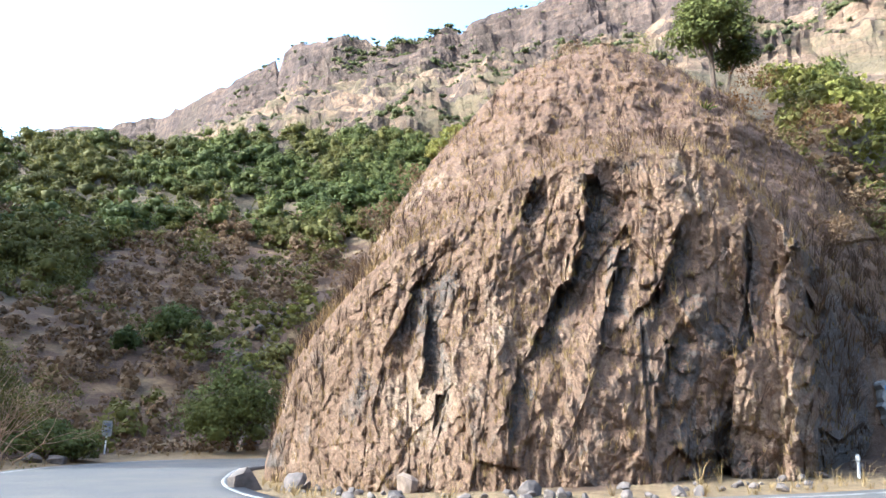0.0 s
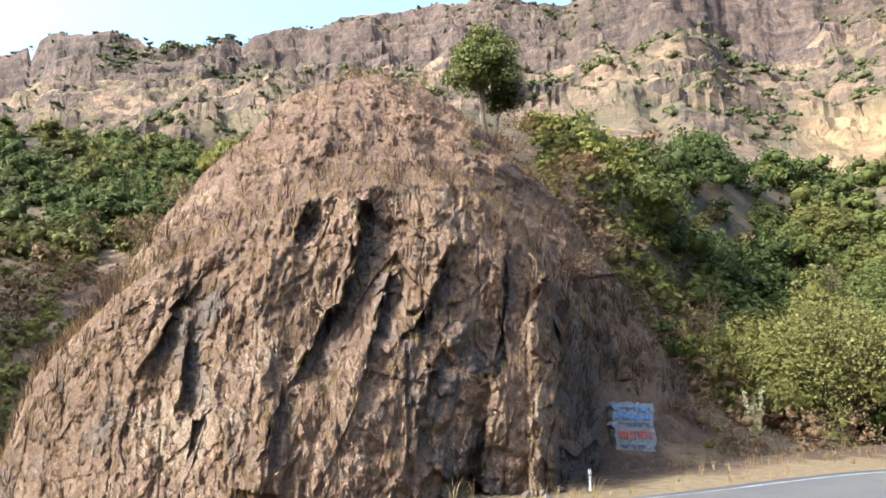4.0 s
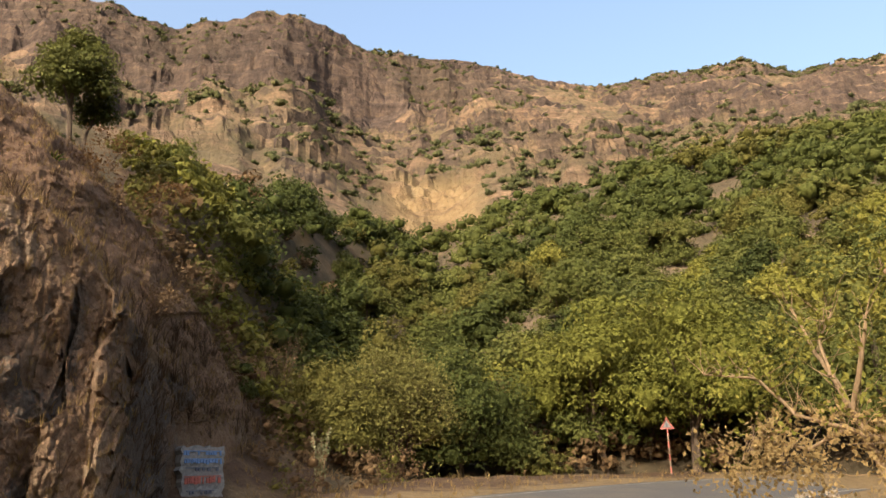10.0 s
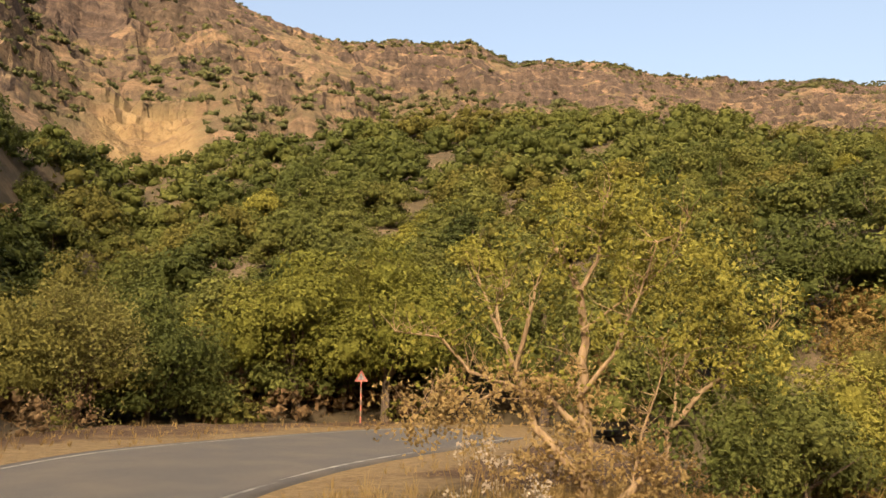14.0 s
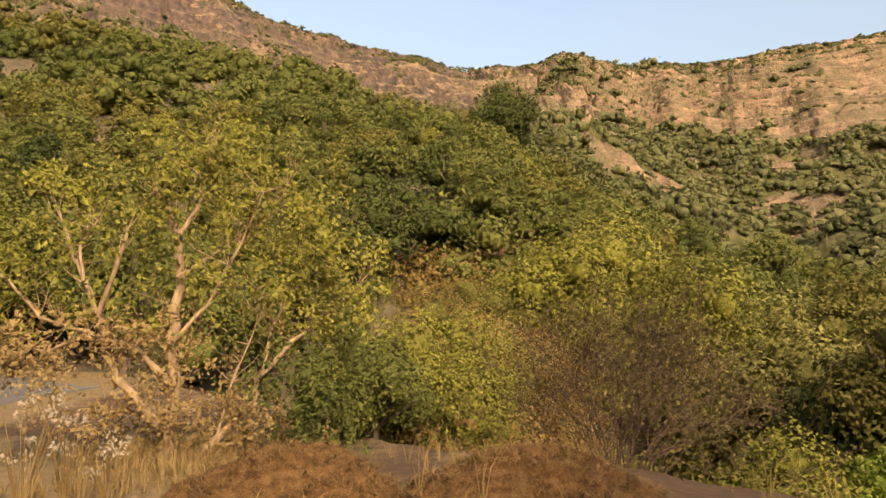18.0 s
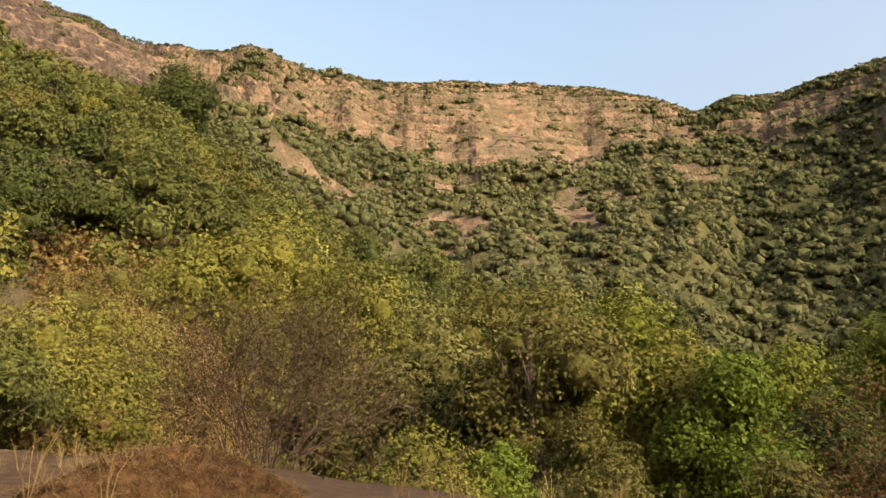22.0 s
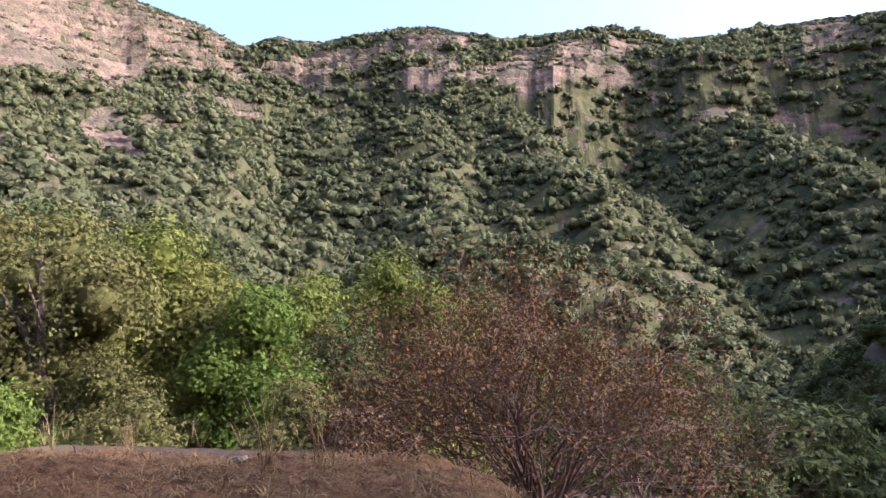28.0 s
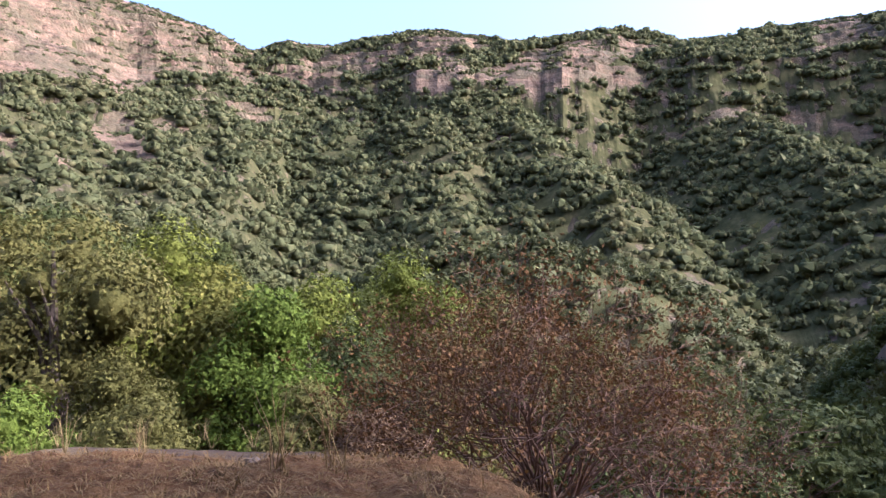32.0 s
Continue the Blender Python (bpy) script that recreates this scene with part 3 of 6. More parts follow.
def land_z(az, r, rough=True):
    az = (np.asarray(az, float) + 60) % 360 - 60
    R, Z = rings(az)
    x, y = polar(az, r)
    valley = smooth(108, 124, az) * (1 - smooth(205, 240, az))
    if rough:
        wob = smooth(150, 300, r) * (1 - smooth(R[..., 8] - 4, R[..., 8] + 20, r)) * (1 - 0.5 * valley)
        r = r + wob * (9 * fbm(x * 0.03, y * 0.03, 91, 3) + 4.0 * fbm(x * 0.11, y * 0.11, 93, 3) + (1 - 0.9 * smooth(104, 116, az)) * (2.0 * (ridged(az * 0.6 + 0.02 * r, r * 0.012, 95, 3) - 0.6) + 0.8 * facet(az * 1.9 + r * 0.03, r * 0.05, 97)))
    z = Z[..., 0].copy()
    for k in range(R.shape[-1] - 1):
        u = np.clip((r - R[..., k]) / (R[..., k + 1] - R[..., k]), 0, 1)
        z = z + (Z[..., k + 1] - Z[..., k]) * u
    # high wooded hill to the west, out of sight, added to shade the left slope, and the bank to the south-west
    west = np.where(az > 180, az - 360, az)
    hill = 86 * np.exp(-((x + 118) / 44) ** 2) * smooth(-8, 18, y) * smooth(105, 70, y) * smooth(-33.5, -42, west)
    z = np.where(hill > 2, np.maximum(z, hill), z)
    bench = smooth(1.0, 0.0, (r - R[..., 1]) / 6.0)
    z = z * (1 - bench) + bench * bench_z(x, y)
    if rough:
        road = road_distance(x, y)
        hold = smooth(3.5, 9.0, road)
        fade = smooth(R[..., 2] - 4, R[..., 2] + 25, r)
        z = z + hold * (0.12 * fbm(x * 0.7, y * 0.7, 3) + fade * 1.5 * fbm(x * 0.09, y * 0.09, 5))
        m = smooth(R[..., 5], R[..., 6], r) * (1 - smooth(R[..., 7], R[..., 8], r) * 0.75)
        # spurs and gullies running down the far slopes
        w = az + 5 * fbm(r * 0.004, az * 0.05, 9) + valley * (r - 500) * 0.022
        z = z + m * (ridged(w * 0.085, r * 0.0012, 21, 3) - 0.62) * (34 - 8 * valley)
        z = z + m * (11 * fbm(x * 0.018, y * 0.018, 31) + 5 * (ridged(x * 0.035, y * 0.035, 33, 4) - 0.6))
        # long spurs on the far side of the valley, and the gully under the notch
        h = np.clip((r - R[..., 5]) / (R[..., 7] - R[..., 5]), 0, 1)
        for lo, mid, hi, wide, high in SPURS:
            c = np.where(h < 0.5, lo + (mid - lo) * h * 2, mid + (hi - mid) * (h - 0.5) * 2) + 1.2 * fbm(h * 4, h * 0 + lo, 35, 2)
            d = np.abs(az - c) / wide
            z = z + high * np.clip(1 - d, 0, 1) ** 1.3 * np.sin(np.pi * np.clip(h, 0, 1) ** 0.8)
        # great ridges standing out of the far side of the valley
        if np.any((az > 140) & (r > 120)):
            for crest, fall in RIDGES:
                top = np.full(np.shape(z), -500.0)
                pts = [(*polar(a, d), EYE.z + d * math.tan(radians(e))) for a, e, d in crest]
                wx, wy = x + 16 * fbm(x * 0.013, y * 0.013, 36, 2), y + 16 * fbm(x * 0.013, y * 0.013, 38, 2)
                for (x0, y0, z0), (x1, y1, z1) in zip(pts[:-1], pts[1:]):
                    k = np.clip(((wx - x0) * (x1 - x0) + (wy - y0) * (y1 - y0)) / ((x1 - x0) ** 2 + (y1 - y0) ** 2), 0, 1)
                    far = np.hypot(wx - x0 - k * (x1 - x0), wy - y0 - k * (y1 - y0))
                    top = np.maximum(top, z0 + (z1 - z0) * k - fall * (np.hypot(far, 12.0) - 12.0))
                top = top + 7 * (ridged(x * 0.016, y * 0.016, 37, 3) - 0.62) + 3 * fbm(x * 0.05, y * 0.05, 39, 3)
                k = np.clip(0.5 + 0.5 * (top - z) / 10.0, 0, 1)
                top = z * (1 - k) + top * k + 10.0 * k * (1 - k)
                z = z + (top - z) * smooth(140, 148, az) * smooth(R[..., 5] * 0.75, R[..., 5] * 1.1, r) * smooth(R[..., 8], R[..., 8] - 60, r)
        # cliff bands: treads and risers
        band = 21.0 - 8.0 * valley + 2 * fbm(az * 0.04, r * 0.002, 41)
        q = (z + (13 - 4 * valley) * fbm(x * 0.007, y * 0.007, 43)) / band
        step = np.floor(q) + smooth(0.50, 0.80, q - np.floor(q))
        bare = smooth(-0.45, 0.35, fbm(x * 0.011, y * 0.011, 45, 3) + 0.35 * valley * (1 - smooth(146, 150, az)) * smooth(170, 215, z))
        terr = smooth(70, 130, z) * smooth(R[..., 5], R[..., 6], r) * bare * smooth(R[..., 8] + 1, R[..., 8] - 12, r) * (0.6 + 0.35 * valley) * (1 - 0.85 * smooth(147, 152, az) * smooth(215, 190, z))
        z = z + terr * (step - q) * band
        q = (z + 5 * fbm(x * 0.02, y * 0.02, 40, 3)) / 10.5
        z = z + (1 - valley) * smooth(60, 110, z) * smooth(R[..., 5], R[..., 6], r) * smooth(R[..., 8] + 1, R[..., 8] - 12, r) * smooth(-0.6, 0.15, fbm(x * 0.02, y * 0.02, 42, 3)) * 0.92 * (np.floor(q) + smooth(0.45, 0.8, q - np.floor(q)) - q) * 10.5
        z = z + smooth(R[..., 6], R[..., 7], r) * (1 - smooth(R[..., 8], R[..., 8] + 30, r)) * (3.0 - 1.5 * valley) * fbm(x * 0.06, y * 0.06, 47, 3)
        z = z + m * (1 - 0.9 * valley) * (4.5 * facet(x * 0.035, y * 0.035, 48) + 2.5 * facet(x * 0.09, y * 0.09, 49) + 5.0 * fbm(x * 0.05, y * 0.05, 46, 4, 0.6) + 9.0 * (ridged(x * 0.024, y * 0.024, 44, 4) - 0.62) + 2.6 * fbm(x * 0.15, y * 0.15, 34, 3, 0.6))
    return z


def straw_shoulder(az, r, z):
    """The bare straw-coloured shoulder above the wooded crest."""
    el = np.degrees(np.arctan2(z - EYE.z, r))
    return smooth(43.5, 45.5, az) * smooth(53.5, 50.5, az) * smooth(16.5, 17.5, el) * smooth(21.8, 20.4, el) * smooth(100, 130, r)


def wood_cover(az, r, x, y, z, R, Z):
    """How closed the woods are: above 0 trees stand."""
    h = (z - Z[..., 5]) / (Z[..., 8] - Z[..., 5])
    dens = fbm(x * 0.014, y * 0.014, 51, 4)
    valley = smooth(100, 112, az)
    high = 1.25 * dens + 0.95 - 1.6 * smooth(0.30, 0.80, h) + 1.0 * smooth(143, 150, az) * smooth(0.99, 0.93, h) - 0.55 * smooth(0.54, 0.66, h) * smooth(0.95, 0.88, h) * smooth(145, 150, az) * smooth(182, 172, az)
    high = high + 0.3 * smooth(0.5, 0.65, h) * smooth(149, 143, az)
    high = high - 1.5 * smooth(0.12, 0.34, fbm(az * 0.22 + 3, h * 13, 54, 3)) * smooth(0.15, 0.3, h) * smooth(0.85, 0.7, h)
    dry = dens + 0.30 - 0.4 * smooth(0.3, 0.9, h)
    far = high * valley + dry * (1 - valley) - 2.5 * straw_shoulder(az, r, z)
    near = np.where(r < R[..., 2], -1.0, 1.0)
    near = np.where((az < -2) & (r < 74 + 30 * smooth(-28, -22, az) + 14 * fbm(x * 0.06, y * 0.06, 59, 2)), -1.0, near)
    near = np.where((az > 24) & (az < 40) & (r < 46), -1.0, near)
    u = smooth(R[..., 4], R[..., 5], r)
    return near * (1 - u) + far * u


TABLE_AZ = np.arange(-60, 300.1, 0.3)
TABLE_R = np.concatenate([np.arange(0, 120, 2.0), np.arange(120, 1120, 4.0)])
TABLE_Z = land_z(np.repeat(TABLE_AZ[:, None], len(TABLE_R), 1), np.repeat(TABLE_R[None, :], len(TABLE_AZ), 0))
TABLE_EL = np.degrees(np.arctan2(TABLE_Z - EYE.z, np.maximum(TABLE_R, 0.5)[None, :]))
HORIZON = np.maximum.accumulate(TABLE_EL, axis=1)


def looked_up(table, az, r):
    """A value of the land's table at a heading and a distance."""
    u = ((np.asarray(az, float) + 60) % 360) / 0.3
    i = np.clip(u.astype(int), 0, len(TABLE_AZ) - 2)
    v = np.interp(r, TABLE_R, np.arange(len(TABLE_R)))
    j = np.clip(v.astype(int), 0, len(TABLE_R) - 2)
    u, v = np.clip(u - i, 0, 1), v - j
    return (table[i, j] * (1 - u) + table[i + 1, j] * u) * (1 - v) + (table[i, j + 1] * (1 - u) + table[i + 1, j + 1] * u) * v


def build_ground():
    az = np.concatenate([np.arange(-60, -36, 1.5), np.arange(-36, 200, 0.32), np.arange(200, 301.5, 2.0)])
    az[-1] = 300
    R, _ = rings(az)
    steps = [14, 10, 20, 26, 8, 34, 52, 44, 3, 2]
    cols = []
    for k, n in enumerate(steps):
        u = np.linspace(0, 1, n, endpoint=False)
        cols.append(R[:, k:k + 1] + (R[:, k + 1:k + 2] - R[:, k:k + 1]) * u[None, :])
    cols.append(R[:, -1:])
    r = np.concatenate(cols, 1)
    r[:, 0] = 0.0
    a = np.repeat(az[:, None], r.shape[1], 1)
    z = land_z(a, r)
    x, y = polar(a, r)
    v = np.stack([x, y, z], -1).reshape(-1, 3)
    me = mesh_of("ground", v, grid_faces(*r.shape)[:, ::-1], M_GROUND, True)
    rf = (r[:-1, :-1] > 190).ravel()
    me.polygons.foreach_set("use_smooth", ~rf)
    R, Z = rings(a)
    cover = smooth(-0.15, 0.25, wood_cover(a, r, x, y, z, R, Z)) * (0.95 - 0.7 * smooth(R[..., 4], R[..., 5], r) * (1 - smooth(100, 112, a)))
    me.attributes.new("cover", "FLOAT", "POINT").data.foreach_set("value", cover.astype(np.float32).ravel())
    valley = smooth(100, 118, a)
    up_cliff = smooth(R[..., 7] - 40, R[..., 7] + 10, r) * smooth(R[..., 8] + 3, R[..., 8] - 6, r)
    outcrop = 0.14 * (1 - valley) + up_cliff * (0.62 - 0.5 * valley) * (1 - 0.7 * smooth(46, 58, a)) + 0.45 * fbm(x * 0.012, y * 0.012, 50, 3) + 0.4 * fbm(x * 0.04, y * 0.04, 52, 3) - 0.45 * valley - 1.2 * straw_shoulder(a, r, z)
    sandy = np.maximum(smooth(7.0, 4.2, road_distance(x, y)), smooth(52, 62, a + 10 * fbm(x * 0.4, y * 0.4, 56, 2)) * smooth(92, 82, a) * smooth(17, 14, r) * smooth(3, 7, r)) * (r < 60)
    me.attributes.new("sandy", "FLOAT", "POINT").data.foreach_set("value", sandy.astype(np.float32).ravel())
    me.attributes.new("shoulder", "FLOAT", "POINT").data.foreach_set("value", straw_shoulder(a, r, z).astype(np.float32).ravel())
    me.attributes.new("outcrop", "FLOAT", "POINT").data.foreach_set("value", outcrop.astype(np.float32).ravel())
    ob = new("ground", me)
    tagged(ob, "dry brown hillsides with bare earth, straw grass and banded basalt cliffs", "ground", kind="structure")


build_ground()


def ribbon(name, offset_a, offset_b, lift, mat, start=0.0, end=1.0):
    n = len(ROAD_LINE)
    i0, i1 = int(start * (n - 1)), int(end * (n - 1)) + 1
    line = ROAD_LINE
    way = np.gradient(line, axis=0)
    way /= np.linalg.norm(way, axis=1, keepdims=True)
    side = np.stack([-way[:, 1], way[:, 0]], 1)
    offs = np.linspace(offset_a, offset_b, max(2, int(abs(offset_b - offset_a) / 0.7) + 1))
    p = (line[i0:i1, None, :] + side[i0:i1, None, :] * offs[None, :, None])
    z = bench_z(p[..., 0], p[..., 1]) + lift
    v = np.concatenate([p, z[..., None]], -1)
    skirt_a, skirt_b = v[:, :1].copy(), v[:, -1:].copy()
    skirt_a[..., 2] -= 0.3
    skirt_b[..., 2] -= 0.3
    v = np.concatenate([skirt_a, v, skirt_b], 1)
    return mesh_of(name, v.reshape(-1, 3), grid_faces(*v.shape[:2])[:, ::-1], mat, True)


road = tagged(new("road", ribbon("road", -ROAD_HALF, ROAD_HALF, 0.07, M_ROAD)), "worn grey asphalt hill road with dusty verges", "road", kind="structure")
for s in (-1, 1):
    o = s * (ROAD_HALF - 0.35)
    tagged(new("road_edge_line", ribbon("road_edge_line", o - 0.06, o + 0.06, 0.076, M_WORN)), "worn white painted edge line on asphalt", "road marking", kind="structure")

# ---- the rock spur beside the road ----
ROCK_AZ = [-12.4, -10.6, -9.4, -6.3, -3.8, 0, 4.8, 9.4, 12.1, 15.9, 19.1, 22, 24.8, 27, 29.6, 33.6, 37.8]
CREST = [-5.5, 3.6, 4.9, 8.9, 13.8, 18.6, 23.7, 25.4, 25.9, 25.0, 23.2, 20.9, 18.5, 16.2, 12.6, 6.0, -1.2]
LIP = [-6.0, 2.0, 4.0, 8.0, 10.2, 12.2, 15.1, 17.4, 17.7, 17.9, 18.0, 15.6, 12.0, 9.0, 6.5, 2.0, -2.0]
BASE_R = [20.6, 19.4, 18.4, 16.8, 15.8, 15.0, 14.7, 14.8, 15.0, 15.4, 16.0, 16.7, 17.6, 19.2, 24.2, 26.8, 34]
LIP_R = [20.9, 20.2, 19.6, 18.7, 18.2, 18.0, 18.2, 18.5, 18.7, 19.0, 19.3, 19.6, 20.0, 21.4, 25.8, 28.4, 35]
CREST_RR = [21.8, 21.4, 21.8, 24.0, 27.0, 29.5, 32.0, 33.5, 34, 34, 33.5, 32, 30.5, 29.5, 29.5, 31.0, 36]
# broken faces that turn away to the right: heading and elevation of both ends of the proud edge, width in degrees, depth in metres
BREAKS = [
    (11.4, 16.4, 9.1, 7.8, 1.9, 1.5), (9.1, 7.8, 6.6, 3.6, 1.6, 1.2), (17.6, 12.2, 14.8, 6.4, 1.5, 1.3), (13.6, 10.4, 11.6, 3.6, 1.1, 0.9), (17.3, 5.2, 16.3, 1.4, 1.1, 0.9),
    (15.6, 0.7, 15.8, -2.5, 0.9, 0.7), (22.3, 12.6, 21.8, 4.4, 0.9, 0.7), (26.6, 9.4, 27.0, -4.5, 2.2, 1.1), (-1.2, 9.7, -3.8, 4.2, 1.1, 0.9), (-0.9, 5.0, -1.4, 0.8, 0.9, 0.8),
    (-0.1, 0.4, -0.4, -2.8, 0.6, 0.5), (5.4, 2.0, 5.2, -3.3, 0.9, 0.7), (20.3, -0.5, 19.1, -4.8, 0.9, 0.7), (14.8, 4.3, 15.2, -5.1, 0.25, 0.35)]


def rock_sheet():
    nu, nv = 620, 410
    az = np.linspace(-12.4, 37.8, nu)[:, None] * np.ones((1, nv))
    v = np.linspace(0, 1, nv)[None, :] * np.ones((nu, 1))
    g = lambda t: np.interp(az, ROCK_AZ, t)
    base_r, lip_r, crest_r = g(BASE_R), g(LIP_R), g(CREST_RR)
    lip_z = EYE.z + lip_r * np.tan(np.radians(g(LIP)))
    crest_z = EYE.z + crest_r * np.tan(np.radians(g(CREST)))
    bx, by = polar(az, base_r)
    base_z = bench_z(bx, by) - 0.6
    base_z = np.minimum(base_z, crest_z - 0.3)
    lip_z = np.maximum(lip_z, base_z + 0.1)
    # face, ledge with upper bank, and the back slope
    u1, u2, u3 = np.clip(v / 0.55, 0, 1), np.clip((v - 0.55) / 0.36, 0, 1), np.clip((v - 0.91) / 0.09, 0, 1)
    r = base_r + (lip_r - base_r) * u1 ** 1.15 + (crest_r - lip_r) * (0.62 * u2 ** 0.75 + 0.38 * u2 ** 2) + 7.0 * u3
    rise = np.where(u2 < 0.35, 0.40 * u2, 0.14 + (u2 - 0.35) / 0.65 * 0.86)
    z = base_z + (lip_z - base_z) * u1 + (crest_z - lip_z) * (rise * 0.8 + 0.2 * np.sin(u2 * math.pi / 2)) - 7.0 * u3 ** 1.2
    el = np.degrees(np.arctan2(z - EYE.z, r))
    X, Y = np.radians(az) * 19.0, z
    Xs = X - (0.02 + 0.16 * vnoise(X * 0.16, Y * 0.1, 95)) * Y
    wx, wy = 0.35 * fbm(X * 0.8, Y * 0.8, 61), 0.35 * fbm(X * 0.8, Y * 0.8, 67)
    c1, _ = chisel((Xs + wx * 0.5) / 1.7, (Y + wy * 0.5) / 3.0, 71, 1.5)
    c2, _ = chisel((Xs + wx * 0.4) / 0.78, (Y + wy * 0.4) / 1.30, 73, 1.6)
    c3, _ = chisel((Xs + wx * 0.3) / 0.34, Y / 0.50, 79, 1.6)
    c4, _ = chisel((Xs + wx * 0.3) / 0.15, Y / 0.20, 81, 1.5)
    earthy = smooth(-0.42, 0.05, fbm(X * 0.20 + 3, Y * 0.16, 83, 3) + 0.30 * smooth(9, 4, az) * smooth(0, 2.5, Y) + 0.35 * smooth(4, -8, az) + 0.12 * smooth(2, 9, Y) - 0.35 * smooth(8, 16, az) * smooth(3, -2, Y) + 0.25 * c1)
    face = 1 - smooth(0.50, 0.60, v)
    bank = smooth(0.62, 0.72, v) * (1 - smooth(0.9, 0.94, v))
    hard = 1 - earthy
    grain = fbm(Xs * 5.0, Y * 0.9, 85, 4, 0.6)
    f1 = facet((Xs + wx) / 2.3, (Y + wy) / 3.9, 101)
    f2 = facet((Xs * 0.8 + Y * 0.3 + wx) / 1.05, (Y - Xs * 0.25 + wy) / 1.5, 103)
    f3 = facet((Xs + wx * 0.6) / 0.46, (Y + Xs * 0.2) / 0.66, 107)
    f4 = facet((Xs + wx * 0.3) / 0.20, Y / 0.27, 109)
    runnel = fbm(Xs * 1.9, Y * 0.28, 121, 4, 0.6)
    disp = face * (0.6 * f1 + (0.20 + 0.42 * hard) * c1 + (0.06 + 0.52 * hard) * c2 + (0.05 + 0.17 * hard) * c3 + (0.03 + 0.06 * hard) * c4 + (0.30 + 0.25 * hard) * f2 + 0.18 * f3 + 0.10 * f4 + earthy * (0.05 * grain + 0.12 * runnel))
    ledges = fbm(X * 0.5, Y * 2.2, 123, 4, 0.6)
    disp = disp + bank * (0.6 * f1 + 0.25 * c1 + 0.55 * f2 + 0.30 * f3 + 0.14 * f4 + 0.30 * ledges + 0.25 * runnel)
    _, crack = chisel((Xs + wx * 0.35) / 1.15, (Y + wy * 0.4) / 2.9, 113, 1.0)
    _, crack2 = chisel((Xs + wx * 0.3) / 0.5, (Y + wy * 0.3) / 0.95, 115, 1.0)
    disp = disp - face * ((0.05 + 0.13 * hard) * smooth(0.08, 0.0, crack) + (0.01 + 0.06 * hard) * smooth(0.09, 0.0, crack2))
    disp = disp + (face + bank) * (0.10 * fbm(X * 3.2, Y * 3.2, 117, 5, 0.7) + 0.08 * facet(X * 7.5, Y * 6.2, 119))
    disp = disp + 0.07 * fbm(X * 1.6, Y * 1.6, 87, 5, 0.6) + 0.03 * fbm(X * 9, Y * 9, 89, 3)
    for a0, l0, a1, l1, w, depth in BREAKS:
        dx, dy = a1 - a0, l1 - l0
        long = math.hypot(dx, dy)
        k = ((az - a0) * dx + (el - l0) * dy) / long ** 2
        side = ((az - a0) * -dy + (el - l0) * dx) / long + 0.35 * w * c3 + 0.45 * w * c2 + 0.25 * f3
        ends = smooth(-0.30, 0.22, k + 0.2 * c2) * smooth(1.35, 0.72, k + 0.2 * c2)
        cut = smooth(0.0, 0.10, side) * np.clip(1 - side / (w * 2.6), 0, 1) * ends
        edge = smooth(-0.9, -0.1, side) * smooth(0.05, 0.0, side) * ends
        disp = disp + face * (0.15 * depth * edge - 0.42 * depth * cut * (1 + 0.5 * c2))
        hard = np.maximum(hard, 0.9 * cut)
    pillar = smooth(23.9, 24.3, az) * smooth(26.3, 25.9, az) * smooth(10.8, 9.8, el) * face
    disp = disp + pillar * (0.34 + 0.40 * c2 + 0.12 * c3)
    hard = hard * (1 - 0.8 * pillar)
    edge = smooth(0.0, 0.03, (az + 12.4) / 50.2) * smooth(1.0, 0.95, (az + 12.4) / 50.2)
    smoothwall = smooth(29.2, 29.8, az) * smooth(33.9, 33.4, az) * smooth(3.2, 2.2, el)
    disp = disp * edge * (1 - 0.93 * smoothwall)
    r = r - disp
    x, y = polar(az, r)
    zz = z + 0.06 * c2 * (face + bank)
    return x, y, zz, np.clip(hard * face + 0.35 * hard * bank + 0.5 * (c2 > 0.28) * face, 0, 1), el, v


rx, ry, rz, rbare, rel, rv = rock_sheet()
rock_mesh = mesh_of("rock_outcrop", np.stack([rx, ry, rz], -1).reshape(-1, 3), grid_faces(*rx.shape)[:, ::-1], M_ROCK)
rock_mesh.attributes.new("bare", "FLOAT", "POINT").data.foreach_set("value", rbare.astype(np.float32).ravel())
rock = new("rock_outcrop", rock_mesh)
tagged(rock, "cut basalt rock spur with brown clay, cracks and dry grass", "rock", kind="structure")

# ---- woods ----
def scatter(seed, az0, az1, r0, r1, gap):
    """Uneven points over a sector, about gap metres apart."""
    rng = np.random.default_rng(seed)
    area = 0.5 * (r1 ** 2 - r0 ** 2) * math.radians(az1 - az0)
    n = int(area / gap ** 2)
    r = np.sqrt(rng.uniform(r0 ** 2, r1 ** 2, n))
    return rng.uniform(az0, az1, n), r, rng


def stuff_of(name, label, category, seed, spots, protos, mat):
    """Many plants joined: spots are rows x, y, z, size, turn."""
    rng = np.random.default_rng(seed)
    pieces = []
    for x, y, z, s, turn in spots:
        v, f = protos[int(rng.integers(len(protos)))]
        c, q = math.cos(turn), math.sin(turn)
        w = np.empty_like(v)
        w[:, 0], w[:, 1], w[:, 2] = (v[:, 0] * c - v[:, 1] * q) * s + x, (v[:, 0] * q + v[:, 1] * c) * s + y, v[:, 2] * s + z
        pieces.append((w, f))
    v, f = join(pieces)
    ob = new(name, mesh_of(name, v, f, mat, True))
    return tagged(ob, label, category, kind="stuff")


